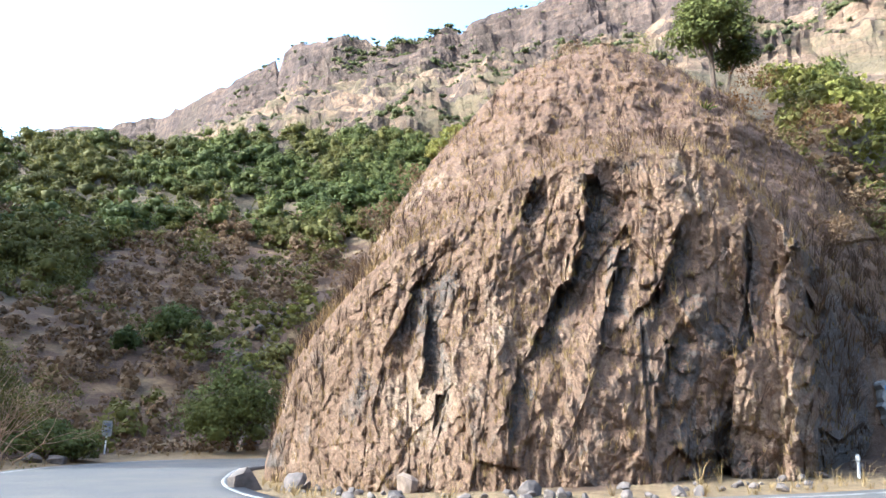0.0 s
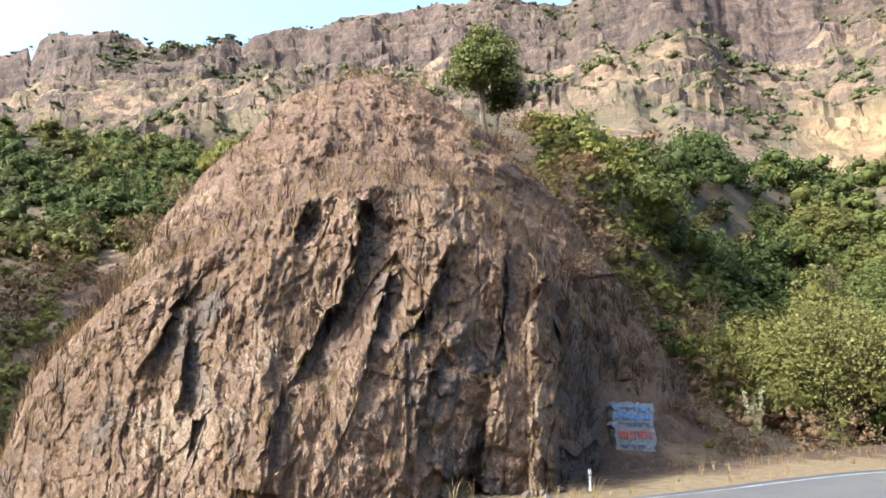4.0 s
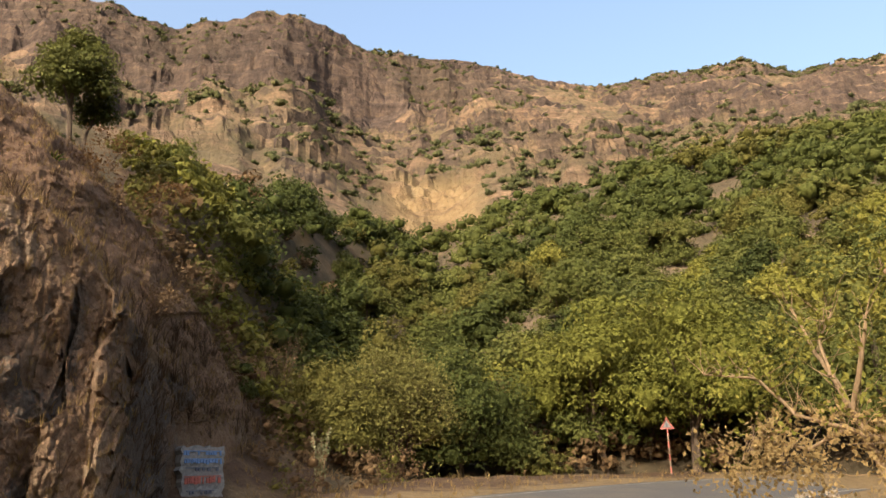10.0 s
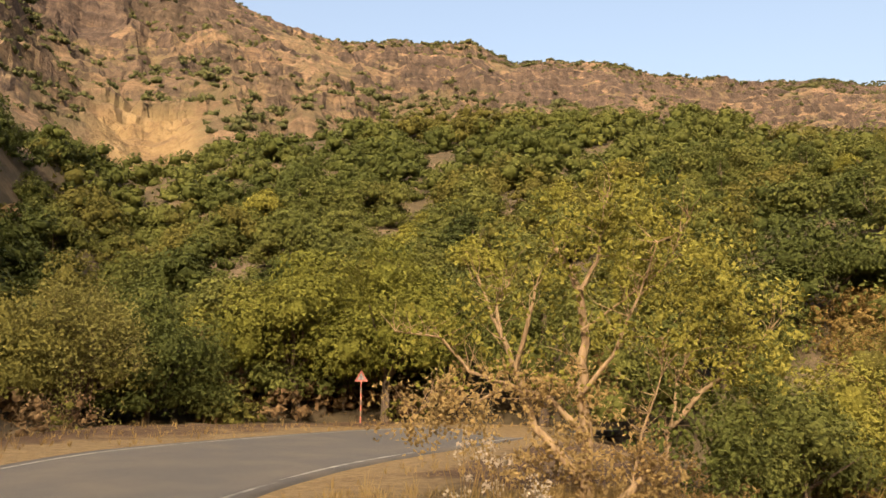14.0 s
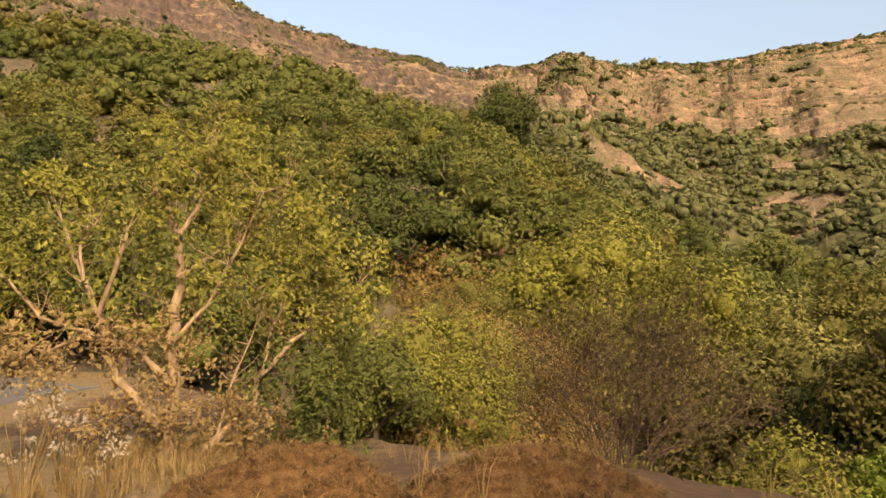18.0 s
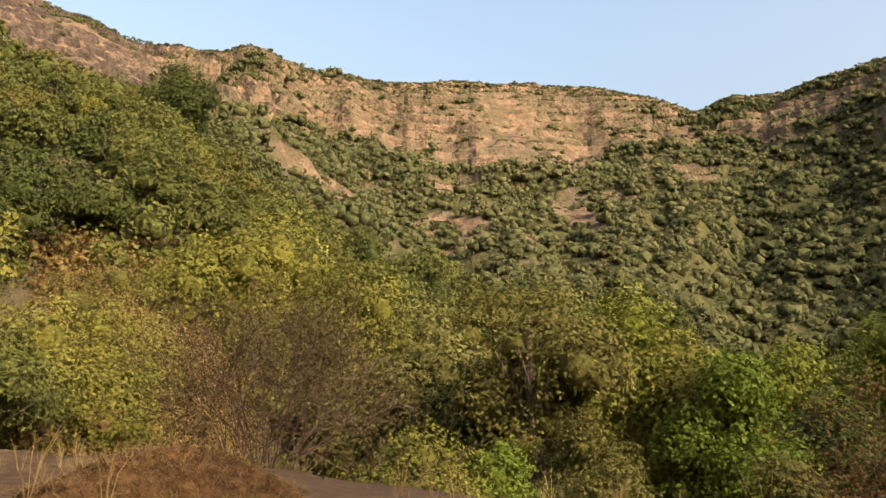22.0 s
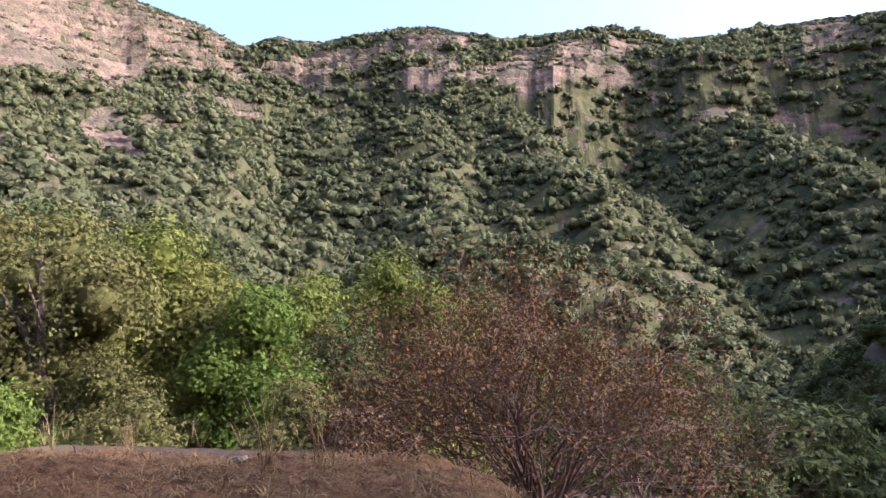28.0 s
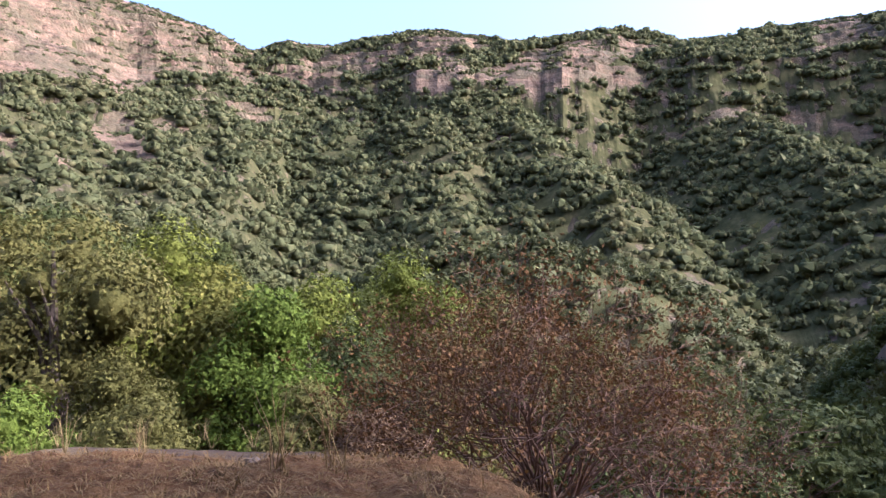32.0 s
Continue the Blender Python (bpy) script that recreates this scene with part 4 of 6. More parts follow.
def trunk_paths(rng, trunk_h, tall, wide, thick, limbs=4):
    bend = rng.normal(size=2) * 0.10 * trunk_h
    top = trunk_h + tall * 0.55
    paths = [[((0, 0, -0.5), thick), ((bend[0] * 0.5, bend[1] * 0.5, trunk_h * 0.5), thick * 0.8), ((bend[0], bend[1], trunk_h), thick * 0.62), ((bend[0] * 1.3, bend[1] * 1.3, top), thick * 0.15)]]
    for k in range(limbs):
        a = rng.uniform(0, 6.28)
        q = wide * rng.uniform(0.35, 0.65)
        paths.append([((bend[0], bend[1], trunk_h * rng.uniform(0.6, 0.9)), thick * 0.45), ((math.cos(a) * q * 0.5, math.sin(a) * q * 0.5, trunk_h + tall * 0.18), thick * 0.3), ((math.cos(a) * q, math.sin(a) * q, trunk_h + tall * 0.42), thick * 0.08)])
    return paths


def tree_proto(seed, wide, tall, trunk_h, lobes, count, size, leaf, bark, label, name="tree"):
    """A tree of the hillside: tapered trunk with limbs, and a crown of many leaves."""
    rng = np.random.default_rng(seed)
    ob = thing(name, pose(0, 0, -500), label, "tree", "trees on the hillside")
    part("trunk", mesh_of("trunk", *tubes(trunk_paths(rng, trunk_h, tall, wide, 0.13), 5), bark), ob)
    part("crown", mesh_of("crown", *crown_cloud(rng, wide, tall, lobes, int(count * 1.3), size, 0.75, trunk_h * 0.4, inner=0.62, core=0.48), leaf, True), ob)
    return ob


FOREST_LABEL = "bushy green hillside tree with a rounded leafy crown"
PROTOS = [
    tree_proto(101, 3.0, 4.4, 1.6, 12, 2600, 0.19, M_LEAF_FOREST, M_BARK, FOREST_LABEL),
    tree_proto(102, 3.4, 4.0, 1.5, 12, 2600, 0.20, M_LEAF_FOREST, M_BARK, FOREST_LABEL),
    tree_proto(103, 2.6, 5.0, 1.8, 12, 2600, 0.18, M_LEAF_DEEP, M_BARK, "dark green hillside tree with a dense crown"),
    tree_proto(105, 2.8, 3.6, 1.3, 12, 2600, 0.18, M_LEAF_YELLOW, M_BARK_PALE, "yellow-green hillside tree in dry season leaf"),
    tree_proto(106, 3.0, 3.8, 1.3, 12, 2600, 0.19, M_LEAF_OLIVE, M_BARK, "olive-green hillside tree with a loose crown"),
]
LIGHT_PROTOS = [crown_cloud(np.random.default_rng(200 + k), 3.2, 4.6, 8, 330, 0.35, stray=0.36, core=0.66, inner=0.76, res=(3, 6)) for k in range(6)]
MIDDLE_PROTOS = [crown_cloud(np.random.default_rng(210 + k), 3.2, 4.6, 11, 950, 0.23, inner=0.64, core=0.48, res=(3, 6)) for k in range(5)]


def far_crown(seed, lobes, count, size):
    """An uneven crown seen from afar: many small lumpy lobes with sprays of leaves on them."""
    g = np.random.default_rng(seed)
    pieces = []
    for k in range(lobes):
        a, q = g.uniform(0, 6.28), (0.3 if k == 0 else g.uniform(0.6, 2.0))
        c = np.array([math.cos(a) * q, math.sin(a) * q, g.uniform(0.5, 1.9) * (1 - 0.25 * q)])
        rad = np.array([1, 1, 0.76]) * g.uniform(0.75, 1.4)
        v, f = blob(g, c, rad * 0.80, 3, 4, 0.30)
        pieces.append((v, np.concatenate([f[4:, [0, 1, 3]], f[:-4, [1, 2, 3]]])))
        n = count // lobes
        d = g.normal(size=(n, 3))
        d[:, 2] = np.abs(d[:, 2]) * 0.9 - 0.1
        d /= np.linalg.norm(d, axis=1, keepdims=True)
        pieces.append(leaves(c + d * rad * g.uniform(0.72, 1.2, (n, 1)), d + g.normal(size=(n, 3)) * 0.45, size, g, 1.2, 0.5, 3))
    return join(pieces)


NEARER_PROTOS = [crown_cloud(np.random.default_rng(300 + k), 2.5, 3.4, 6, 190, 0.40, stray=0.4, core=0.60, inner=0.7, res=(3, 4)) for k in range(8)]
FAR_PROTOS = [far_crown(320 + k, 4 + k % 2, 24, 0.78) for k in range(9)]


def in_sight(az, r, z):
    """False for far spots sunk well behind nearer hills, where no tree is needed."""
    return np.degrees(np.arctan2(z + 5.0 - EYE.z, r)) > looked_up(HORIZON, az, r * 0.97 - 2) - 0.1


spots_light = {"forest": [], "deep": [], "olive": []}
spots_middle = {"forest": [], "deep": [], "olive": []}
placed = 0
for sector, (az0, az1, r0, r1, gap, seed) in enumerate([(41, 118, 42, 150, 3.7, 1), (-40, 6, 62, 195, 3.7, 2), (112, 205, 46, 160, 4.6, 3), (22, 44, 40, 130, 3.9, 4)]):
    az, r, rng = scatter(seed, az0, az1, r0, r1, gap)
    x, y = polar(az, r)
    z = land_z(az, r)
    road_d = road_distance(x, y)
    R, Z = rings(az)
    cover = wood_cover(az, r, x, y, z, R, Z)
    tone = fbm(x * 0.05, y * 0.05, 57, 2)
    seen = in_sight(az, r, z)
    for i in range(len(az)):
        if not seen[i] or r[i] > R[i, 4] * 1.12 or road_d[i] < 7.5 or r[i] < R[i, 2] + 1 or (cover[i] < 0 and r[i] < R[i, 5] * 1.05):
            continue
        s = rng.uniform(0.7, 1.25) * (0.6 if sector == 3 and az[i] < 29 else 1.0)
        if sector == 3 and az[i] < 26 and r[i] < 62:
            continue
        turn = rng.uniform(0, 6.28)
        if placed < 280 and r[i] < 84 and sector != 1 and rng.uniform() < 0.85:
            # behind the spur, deep green leaf colour stands in for the slope's shade
            k = 2 if sector == 3 and az[i] > 34 else int(rng.choice(5, p=(0.32, 0.30, 0.12, 0.12, 0.14)))
            copy_thing(PROTOS[k], pose(x[i], y[i], z[i] - 0.3, 0, 0, math.degrees(turn)) @ Matrix.Scale(s, 4))
            placed += 1
        else:
            t = tone[i] + rng.uniform(-0.15, 0.15)
            # sector 3 past heading 34: the darker leaf again imitates shade
            kind = "deep" if (sector == 1 and t > 0.2) or (sector == 3 and az[i] > 34) or t > 0.22 else "olive" if t < -0.22 else "forest"
            (spots_middle if r[i] < 88 else spots_light)[kind].append((x[i], y[i], z[i] - 0.6, s, turn))
for ob in PROTOS:
    for o in list(ob.children_recursive) + [ob]:
        bpy.data.objects.remove(o)
for kind, mat in (("forest", M_LEAF_FOREST), ("deep", M_LEAF_DEEP), ("olive", M_LEAF_OLIVE)):
    stuff_of("hillside_forest", "dense green forest covering the near hillsides", "forest", 7, spots_light[kind], LIGHT_PROTOS, mat)
    stuff_of("hillside_forest", "green trees crowding the lower hillsides", "forest", 8, spots_middle[kind], MIDDLE_PROTOS, mat)

# far slopes: closed woods low down, scattered bushes on the ledges and along the skyline
spots_far, spots_nearer = [], []
for az0, az1, r0, r1, gap, seed in [(104, 206, 85, 300, 5.8, 14), (104, 206, 300, 1000, 7.1, 11), (-30, 104, 160, 720, 5.8, 12)]:
    az, r, rng = scatter(seed, az0, az1, r0, r1, gap)
    x, y = polar(az, r)
    z = land_z(az, r)
    R, Z = rings(az)
    slope = np.abs(looked_up(TABLE_Z, az, r + 4) - looked_up(TABLE_Z, az, r)) / 4
    cover = wood_cover(az, r, x, y, z, R, Z)
    ledge = fbm(x * 0.03, y * 0.03, 55, 3)
    seen = in_sight(az, r, z)
    for i in range(len(az)):
        if not seen[i] or r[i] > R[i, 8] + 15 or r[i] < R[i, 4] * 1.1 or slope[i] > 1.7 or (cover[i] < 0.02 and not (slope[i] < 0.75 and r[i] > R[i, 6] and ledge[i] > (0.05 if az0 == 104 else -0.08) and rng.uniform() < 0.7)):
            continue
        small = 1.0 if az0 == 104 and cover[i] > 0.02 else 0.5 if az0 == 104 else rng.uniform(0.2, 0.5) + 0.25 * min(max(cover[i] * 4, 0), 1)
        size = rng.uniform(0.6, 1.45) * rng.uniform(0.8, 1.25) * min(1.6, 0.9 + r[i] / 900) * (1.9 if az0 == 104 else 1.4) * small
        (spots_nearer if r[i] < 300 and az0 == 104 else spots_far).append((x[i], y[i], z[i] - 0.5 * size, size, rng.uniform(0, 6.28)))
# bushes along the ledges of the banded cliffs
az, r, rng = scatter(15, 102, 178, 420, 900, 4.6)
x, y = polar(az, r)
z = land_z(az, r)
R, Z = rings(az)
slope = np.abs(looked_up(TABLE_Z, az, r + 4) - looked_up(TABLE_Z, az, r)) / 4
thin = fbm(x * 0.02, y * 0.02, 58, 3)
for i in np.nonzero((slope < 0.55) & (r > R[:, 6] + 0.3 * (R[:, 7] - R[:, 6])) & (r < R[:, 8]) & (thin > -0.22))[0]:
    spots_far.append((x[i], y[i], z[i] - 0.8, rng.uniform(0.5, 1.15), rng.uniform(0, 6.28)))
# low scrub along the skyline, closed on the valley side
azs = np.arange(-22, 196, 0.10)
Rk, _ = rings(azs)
rng = np.random.default_rng(77)
for a, rr in zip(azs, Rk[:, 8]):
    if fbm(np.array([a * 0.35]), np.array([0.5]), 53)[0] > -0.6 + 0.6 * (a < 25) + 0.25 * (a < 60):
        for r in rr + rng.uniform(-26, 6, 4 if a > 96 else 2 if a > 60 else 1):
            x, y = polar(a, r)
            spots_far.append((x, y, float(looked_up(TABLE_Z, np.array([a]), np.array([r]))[0]) - 0.8, rng.uniform(0.5, 1.1) * (1.3 if a > 60 else 0.9), rng.uniform(0, 6.28)))


def canopy():
    """The sheet under the closed woods across the valley: low rounded crowns shoulder to shoulder, coloured dark as
    shade between the trees.
    """
    az1 = np.arange(104, 204, 0.2)
    R, _ = rings(az1)
    lo, hi = R[:, 4] * 1.08, R[:, 8] - 2
    u = np.linspace(0, 1, 190)[None, :]
    r = lo[:, None] + (hi - lo)[:, None] * (0.45 * u + 0.55 * u * u)
    a = np.repeat(az1[:, None], r.shape[1], 1)
    x, y = polar(a, r)
    z = land_z(a, r)
    R, Z = rings(a)
    mask = smooth(-0.06, 0.10, wood_cover(a, r, x, y, z, R, Z) + 0.25 * fbm(x * 0.07, y * 0.07, 131, 3))
    wide = 4.4 + 1.4 * smooth(150, 500, r)
    wx, wy = x + 1.3 * fbm(x * 0.3, y * 0.3, 133, 2), y + 1.3 * fbm(x * 0.3, y * 0.3, 135, 2)
    best, size = np.full(x.shape, 9.0), np.zeros(x.shape)
    gx, gy = wx / 5.2, wy / 5.2
    ix, iy = np.floor(gx), np.floor(gy)
    for dx in (-1, 0, 1):
        for dy in (-1, 0, 1):
            cx, cy = ix + dx, iy + dy
            s = 0.75 + 0.5 * hash01(cx, cy, 141)
            d = np.hypot(gx - cx - hash01(cx, cy, 137), gy - cy - hash01(cx, cy, 139)) / s
            size = np.where(d < best, s, size)
            best = np.minimum(best, d)
    top = size * wide * 0.38 * np.sqrt(np.clip(1 - best ** 2 * 0.95, 0, 1))
    top = top * (1 + 0.22 * fbm(x * 0.9, y * 0.9, 143, 3)) + 0.3 * facet(x * 0.55, y * 0.55, 145)
    z = z - 2.2 * (1 - mask) + mask * (0.7 * top - 0.9)
    ob = new("valley_woods", mesh_of("valley_woods", np.stack([x, y, z], -1).reshape(-1, 3), grid_faces(*r.shape)[:, ::-1], M_GAP_SHADE))
    tagged(ob, "dark understory sheet across the valley, also standing in for shade between crowns", "forest", kind="stuff")


canopy()
stuff_of("far_slope_woods", "far wooded slopes and bushes on the cliff ledges", "forest", 13, spots_far, FAR_PROTOS, M_LEAF_FAR)
stuff_of("far_slope_woods", "rounded green crowns crowding the spurs across the valley", "forest", 16, spots_nearer, NEARER_PROTOS, M_LEAF_VALLEY)

# ---- single trees and bushes near the verge and the road ----
def spot(az, r):
    x, y = polar(az, r)
    return float(x), float(y), float(land_z(np.array([az]), np.array([r]))[0])


def dense_tree(name, az, r, top_el, half, leaf, seed, label, low=0.12, leaf_size=0.17, count=3200, bark=None, lobes=15):
    """A leafy tree whose crown reaches the height seen at that heading and distance."""
    rng = np.random.default_rng(seed)
    x, y, z = spot(az, r)
    high = max(EYE.z + r * math.tan(radians(top_el)) - z, half * 0.8)
    ob = thing(name, pose(x, y, z, 0, 0, rng.uniform(0, 360)), label, "bush" if "bush" in name or "shrub" in name else "tree")
    base = high * low
    more = max(1.0, (high - base) / half / 1.3)
    part("trunk", mesh_of("trunk", *tubes(trunk_paths(rng, max(0.3, base + high * 0.12), high * 0.7, half, 0.035 * high ** 0.9 + 0.02, 6), 6), bark or M_BARK), ob)
    part("crown", mesh_of("crown", *crown_cloud(rng, half, high - base, int(lobes * more ** 0.8), int(count * 2.7 * more ** 0.6), leaf_size * 0.72, min(1.0, (high - base) / half * 0.6), base, inner=0.62, core=0.40), leaf, True), ob)
    return ob


def branching(rng, stems, spread, length, levels, rad, up=0.25, shrink=0.68, wander=0.25, split=(2, 3)):
    """Stems that fork again and again: gives tube paths level by level, and the tips."""
    paths, tips = [[] for _ in range(levels)], []
    todo = []
    for k in range(stems):
        a, q = rng.uniform(0, 6.28), rng.uniform(0.15, 1) * spread
        todo.append((Vector((rng.normal() * 0.1, rng.normal() * 0.1, -0.2)), Vector((math.cos(a) * math.sin(q), math.sin(a) * math.sin(q), math.cos(q))), length * rng.uniform(0.75, 1.15), rad * rng.uniform(0.7, 1.1), 0))
    while todo:
        p, d, ln, rd, lv = todo.pop()
        path = [(p.copy(), rd)]
        for s in range(3):
            d = (d + Vector(rng.normal(size=3)) * wander * 0.5 + Vector((0, 0, up * 0.25))).normalized()
            p = p + d * ln / 3
            path.append((p.copy(), rd * (1 - 0.16 * (s + 1))))
        paths[lv].append(path)
        if lv + 1 < levels:
            for c in range(int(rng.integers(split[0], split[1] + 1))):
                nd = (d + Vector(rng.normal(size=3)) * 0.55).normalized()
                todo.append((p.copy(), nd, ln * shrink * rng.uniform(0.8, 1.15), rd * 0.5, lv + 1))
        else:
            tips.append((p.copy(), d.copy()))
    return paths, tips


def twiggy_bush(name, az, r, wide, tall, seed, label, leaf, twig, stems=16, levels=4, leaf_n=5, leaf_size=0.05, rad=0.03, spread=1.0, up=0.3, puff=0.18, sink=0.0, el=None):
    rng = np.random.default_rng(seed)
    x, y, z = spot(az, r)
    if el is not None:
        z = EYE.z + r * math.tan(radians(el))
    paths, tips = branching(rng, stems, spread, tall * 0.42, levels, rad, up)
    pts = np.array([list(t[0]) for t in tips])
    sx = wide / max(1e-3, np.percentile(np.hypot(pts[:, 0], pts[:, 1]), 92))
    sz = tall / max(1e-3, np.percentile(pts[:, 2], 96))
    ob = thing(name, pose(x, y, z - sink), label, "bush")
    fit = lambda p: Vector((p.x * sx, p.y * sx, p.z * sz))
    fine = [[(fit(p), max(q, 0.004)) for p, q in path] for lv in paths[1:] for path in lv]
    for path in paths[0]:
        part("stem", mesh_of("stem", *tubes([[(fit(p), q) for p, q in path]], 5), twig), ob)
    part("twig_tangle", mesh_of("twig_tangle", *tubes(fine, 3), twig), ob)
    c = np.repeat(pts * np.array([sx, sx, sz]), leaf_n, 0) + rng.normal(size=(len(pts) * leaf_n, 3)) * puff
    part("foliage", mesh_of("foliage", *leaves(c, rng.normal(size=c.shape) + np.array([0, 0, 0.5]), leaf_size, rng), leaf), ob)
    return ob


LUSH = "leafy green tree on the slope below the verge"
NEAR_TREES = [
    ("tree", 114, 40, 9.6, 4.6, M_LEAF_YELLOW, "yellow-green leafy tree on the valley slope"), ("tree", 118, 36, 8.4, 4.2, M_LEAF_YELLOW, "yellow-green leafy tree on the valley slope"),
    ("tree", 121.5, 33, 7.2, 3.6, M_LEAF_YELLOW, "yellow-green leafy tree on the valley slope"), ("tree", 125, 31, 6.9, 3.6, M_LEAF_LIGHT, "pale yellow-green leafy tree on the valley slope"),
    ("tree", 129, 36, 7.2, 3.8, M_LEAF_OLIVE, "olive leafy tree on the valley slope"), ("tree", 109, 38, 8.6, 4.2, M_LEAF_YELLOW, "yellow-green leafy tree on the valley slope"),
    ("tree", 139.5, 30, 6.8, 3.7, M_LEAF_LIME, LUSH), ("tree", 143, 29, 4.6, 3.0, M_LEAF_YELLOW, "yellow-green tree beside a darker green tree"),
    ("tree", 151, 37, 3.0, 3.6, M_LEAF_LIME, LUSH), ("tree", 157, 42, 4.9, 5.0, M_LEAF_LIME, "spreading green tree with a layered crown"), ("tree", 163.5, 46, 1.6, 4.2, M_LEAF_OLIVE, LUSH),
    ("tree", 128.5, 27, 1.5, 2.6, M_LEAF_DEEP, "dark green tree in a shaded hollow"), ("tree", 171, 42, -1.6, 4.2, M_LEAF_OLIVE, LUSH), ("tree", 178, 36, -4.8, 4.0, M_LEAF_FOREST, LUSH),
    ("tree", 175.5, 23, -5.2, 3.0, M_LEAF_YELLOW, "yellow-green bushy tree behind the dry bush"), ("tree", 180.5, 25, -7.4, 3.0, M_LEAF_FOREST, LUSH), ("tree", 185.5, 19, -8.6, 2.8, M_LEAF_DEEP, LUSH), ("tree", 191, 21, -7, 3.2, M_LEAF_DEEP, LUSH),
    ("tree", 98.5, 44, 13.2, 4.6, M_LEAF_DEEP, "dark green tree with large drooping leaves"), ("tree", 91.5, 40, 14.0, 4.2, M_LEAF_FOREST, "green tree behind the road bend"), ("tree", 86, 36, 12.0, 4.2, M_LEAF_FOREST, "green tree behind the road bend"),
    ("tree", 106, 90, 20.2, 5.0, M_LEAF_DEEP, "tall pointed dark green tree on the hill shoulder"),
    ("tree", 78.5, 42, 13.5, 4.6, M_LEAF_FOREST, "green tree behind the road bend"), ("tree", 153.5, 28, -2.5, 2.8, M_LEAF_DEEP, LUSH), ("tree", 160, 30, -3.0, 3.0, M_LEAF_OLIVE, LUSH), ("tree", 167, 30, -5.0, 3.2, M_LEAF_FOREST, LUSH)]
for k, (name, az, r, top, half, leaf, label) in enumerate(NEAR_TREES):
    dense_tree(name, az, r, top, half, leaf, 400 + k, label, leaf_size=0.12 + r * 0.0022, count=4000)
dense_tree("tree", 134, 25, 6.0, 3.2, M_LEAF_OLIVE, 440, "tree with brownish olive leaves and a dark bare trunk", 0.35, 0.16, 3400)
dense_tree("tree", 146.8, 26, 1.6, 2.5, M_LEAF_BRIGHT, 441, "bright green broad-leaved tree catching the sun", 0.1, 0.15, 4200)
dense_tree("tree", 60.5, 42, 12.2, 4.6, M_LEAF_SUNNY, 442, "spreading yellow-green roadside tree with forked trunks", 0.2, 0.2, 6500, M_BARK)
dense_tree("tree", 66.8, 42, 12.5, 4.8, M_LEAF_SUNNY, 443, "spreading yellow-green roadside tree with forked trunks", 0.2, 0.2, 6500, M_BARK)
dense_tree("tree", 72.5, 44, 11.2, 4.2, M_LEAF_FOREST, 444, "green roadside tree behind the warning sign", 0.2, 0.2, 3200, M_BARK)
dense_tree("bush", 44.3, 37.5, 12.0, 4.0, M_LEAF_OLIVE, 445, "large grey-green bush beside the road", 0.04, 0.17, 5200, lobes=15)
dense_tree("bush", 50.0, 38.5, 8.6, 3.6, M_LEAF_DEEP, 446, "large dark green bush beside the road", 0.03, 0.19, 4200, lobes=18)
dense_tree("bush", 39.8, 39, 7.6, 3.2, M_LEAF_OLIVE, 447, "dull olive bush at the foot of the slope", 0.03, 0.17, 3000)
dense_tree("bush", 53.8, 40, 4.8, 2.4, M_LEAF_FOREST, 448, "green bush at the road edge", 0.03, 0.17, 2200)
dense_tree("bush", -14.8, 39, 2.2, 2.7, M_LEAF_FOREST, 449, "green bush at the road bend beside the rock", 0.03, 0.15, 3000)
dense_tree("bush", -31, 35, 3.0, 2.6, M_LEAF_OLIVE, 450, "dull olive bush on the roadside bank", 0.05, 0.13, 2600)
dense_tree("bush", -26.5, 33, -2.8, 1.7, M_LEAF_DEEP, 451, "dark green low bush by the road", 0.03, 0.13, 1800)
dense_tree("bush", -19.3, 58, 5.8, 2.2, M_LEAF_DEEP, 452, "green bush on the bare brown slope", 0.05, 0.2, 900)
dense_tree("bush", -22.5, 56, 4.0, 1.0, M_LEAF_DEEP, 453, "small green bush on the bare brown slope", 0.1, 0.2, 500)
dense_tree("bush", 96, 15.5, 1.2, 1.6, M_LEAF_FOREST, 454, "dark green bush behind the earth heaps", 0.03, 0.085, 3600)
for k, (az, r, top, half, leaf) in enumerate([(99, 18, 3.0, 2.0, M_LEAF_YELLOW), (102.2, 19, 4.4, 2.2, M_LEAF_YELLOW), (105.8, 24, 3.4, 2.6, M_LEAF_GOLD), (108.5, 27, 2.6, 2.4, M_LEAF_GOLD), (103.5, 26, 5.5, 2.2, M_LEAF_GOLD), (103, 30, 7.6, 3.0, M_LEAF_OLIVE), (95, 24, 6.5, 2.6, M_LEAF_FOREST)]):
    dense_tree("shrub", az, r, top, half, leaf, 460 + k, "fine-leaved yellow-green shrub in the sun", 0.03, 0.085, 4200)
for k, (az, r, top, half, leaf, label) in enumerate([(131.3, 20, -5.4, 1.7, M_LEAF_BRIGHT, "low light green bush below the verge"), (139, 19, -7.2, 1.5, M_LEAF_OLIVE, "low olive bush below the verge"), (149.5, 18, -6.0, 1.5, M_LEAF_OLIVE, "low olive bush below the verge"),
                                                   (137, 23, -2.0, 2.0, M_LEAF_OLIVE, "olive bush under taller trees"), (125, 19, -5.0, 2.0, M_LEAF_YELLOW, "low yellow-green bush below the verge"), (155, 17, -8.5, 1.5, M_LEAF_DRY, "low dry brown bush below the verge")]):
    dense_tree("bush", az, r, top, half, leaf, 470 + k, label, 0.03, 0.11, 2400)

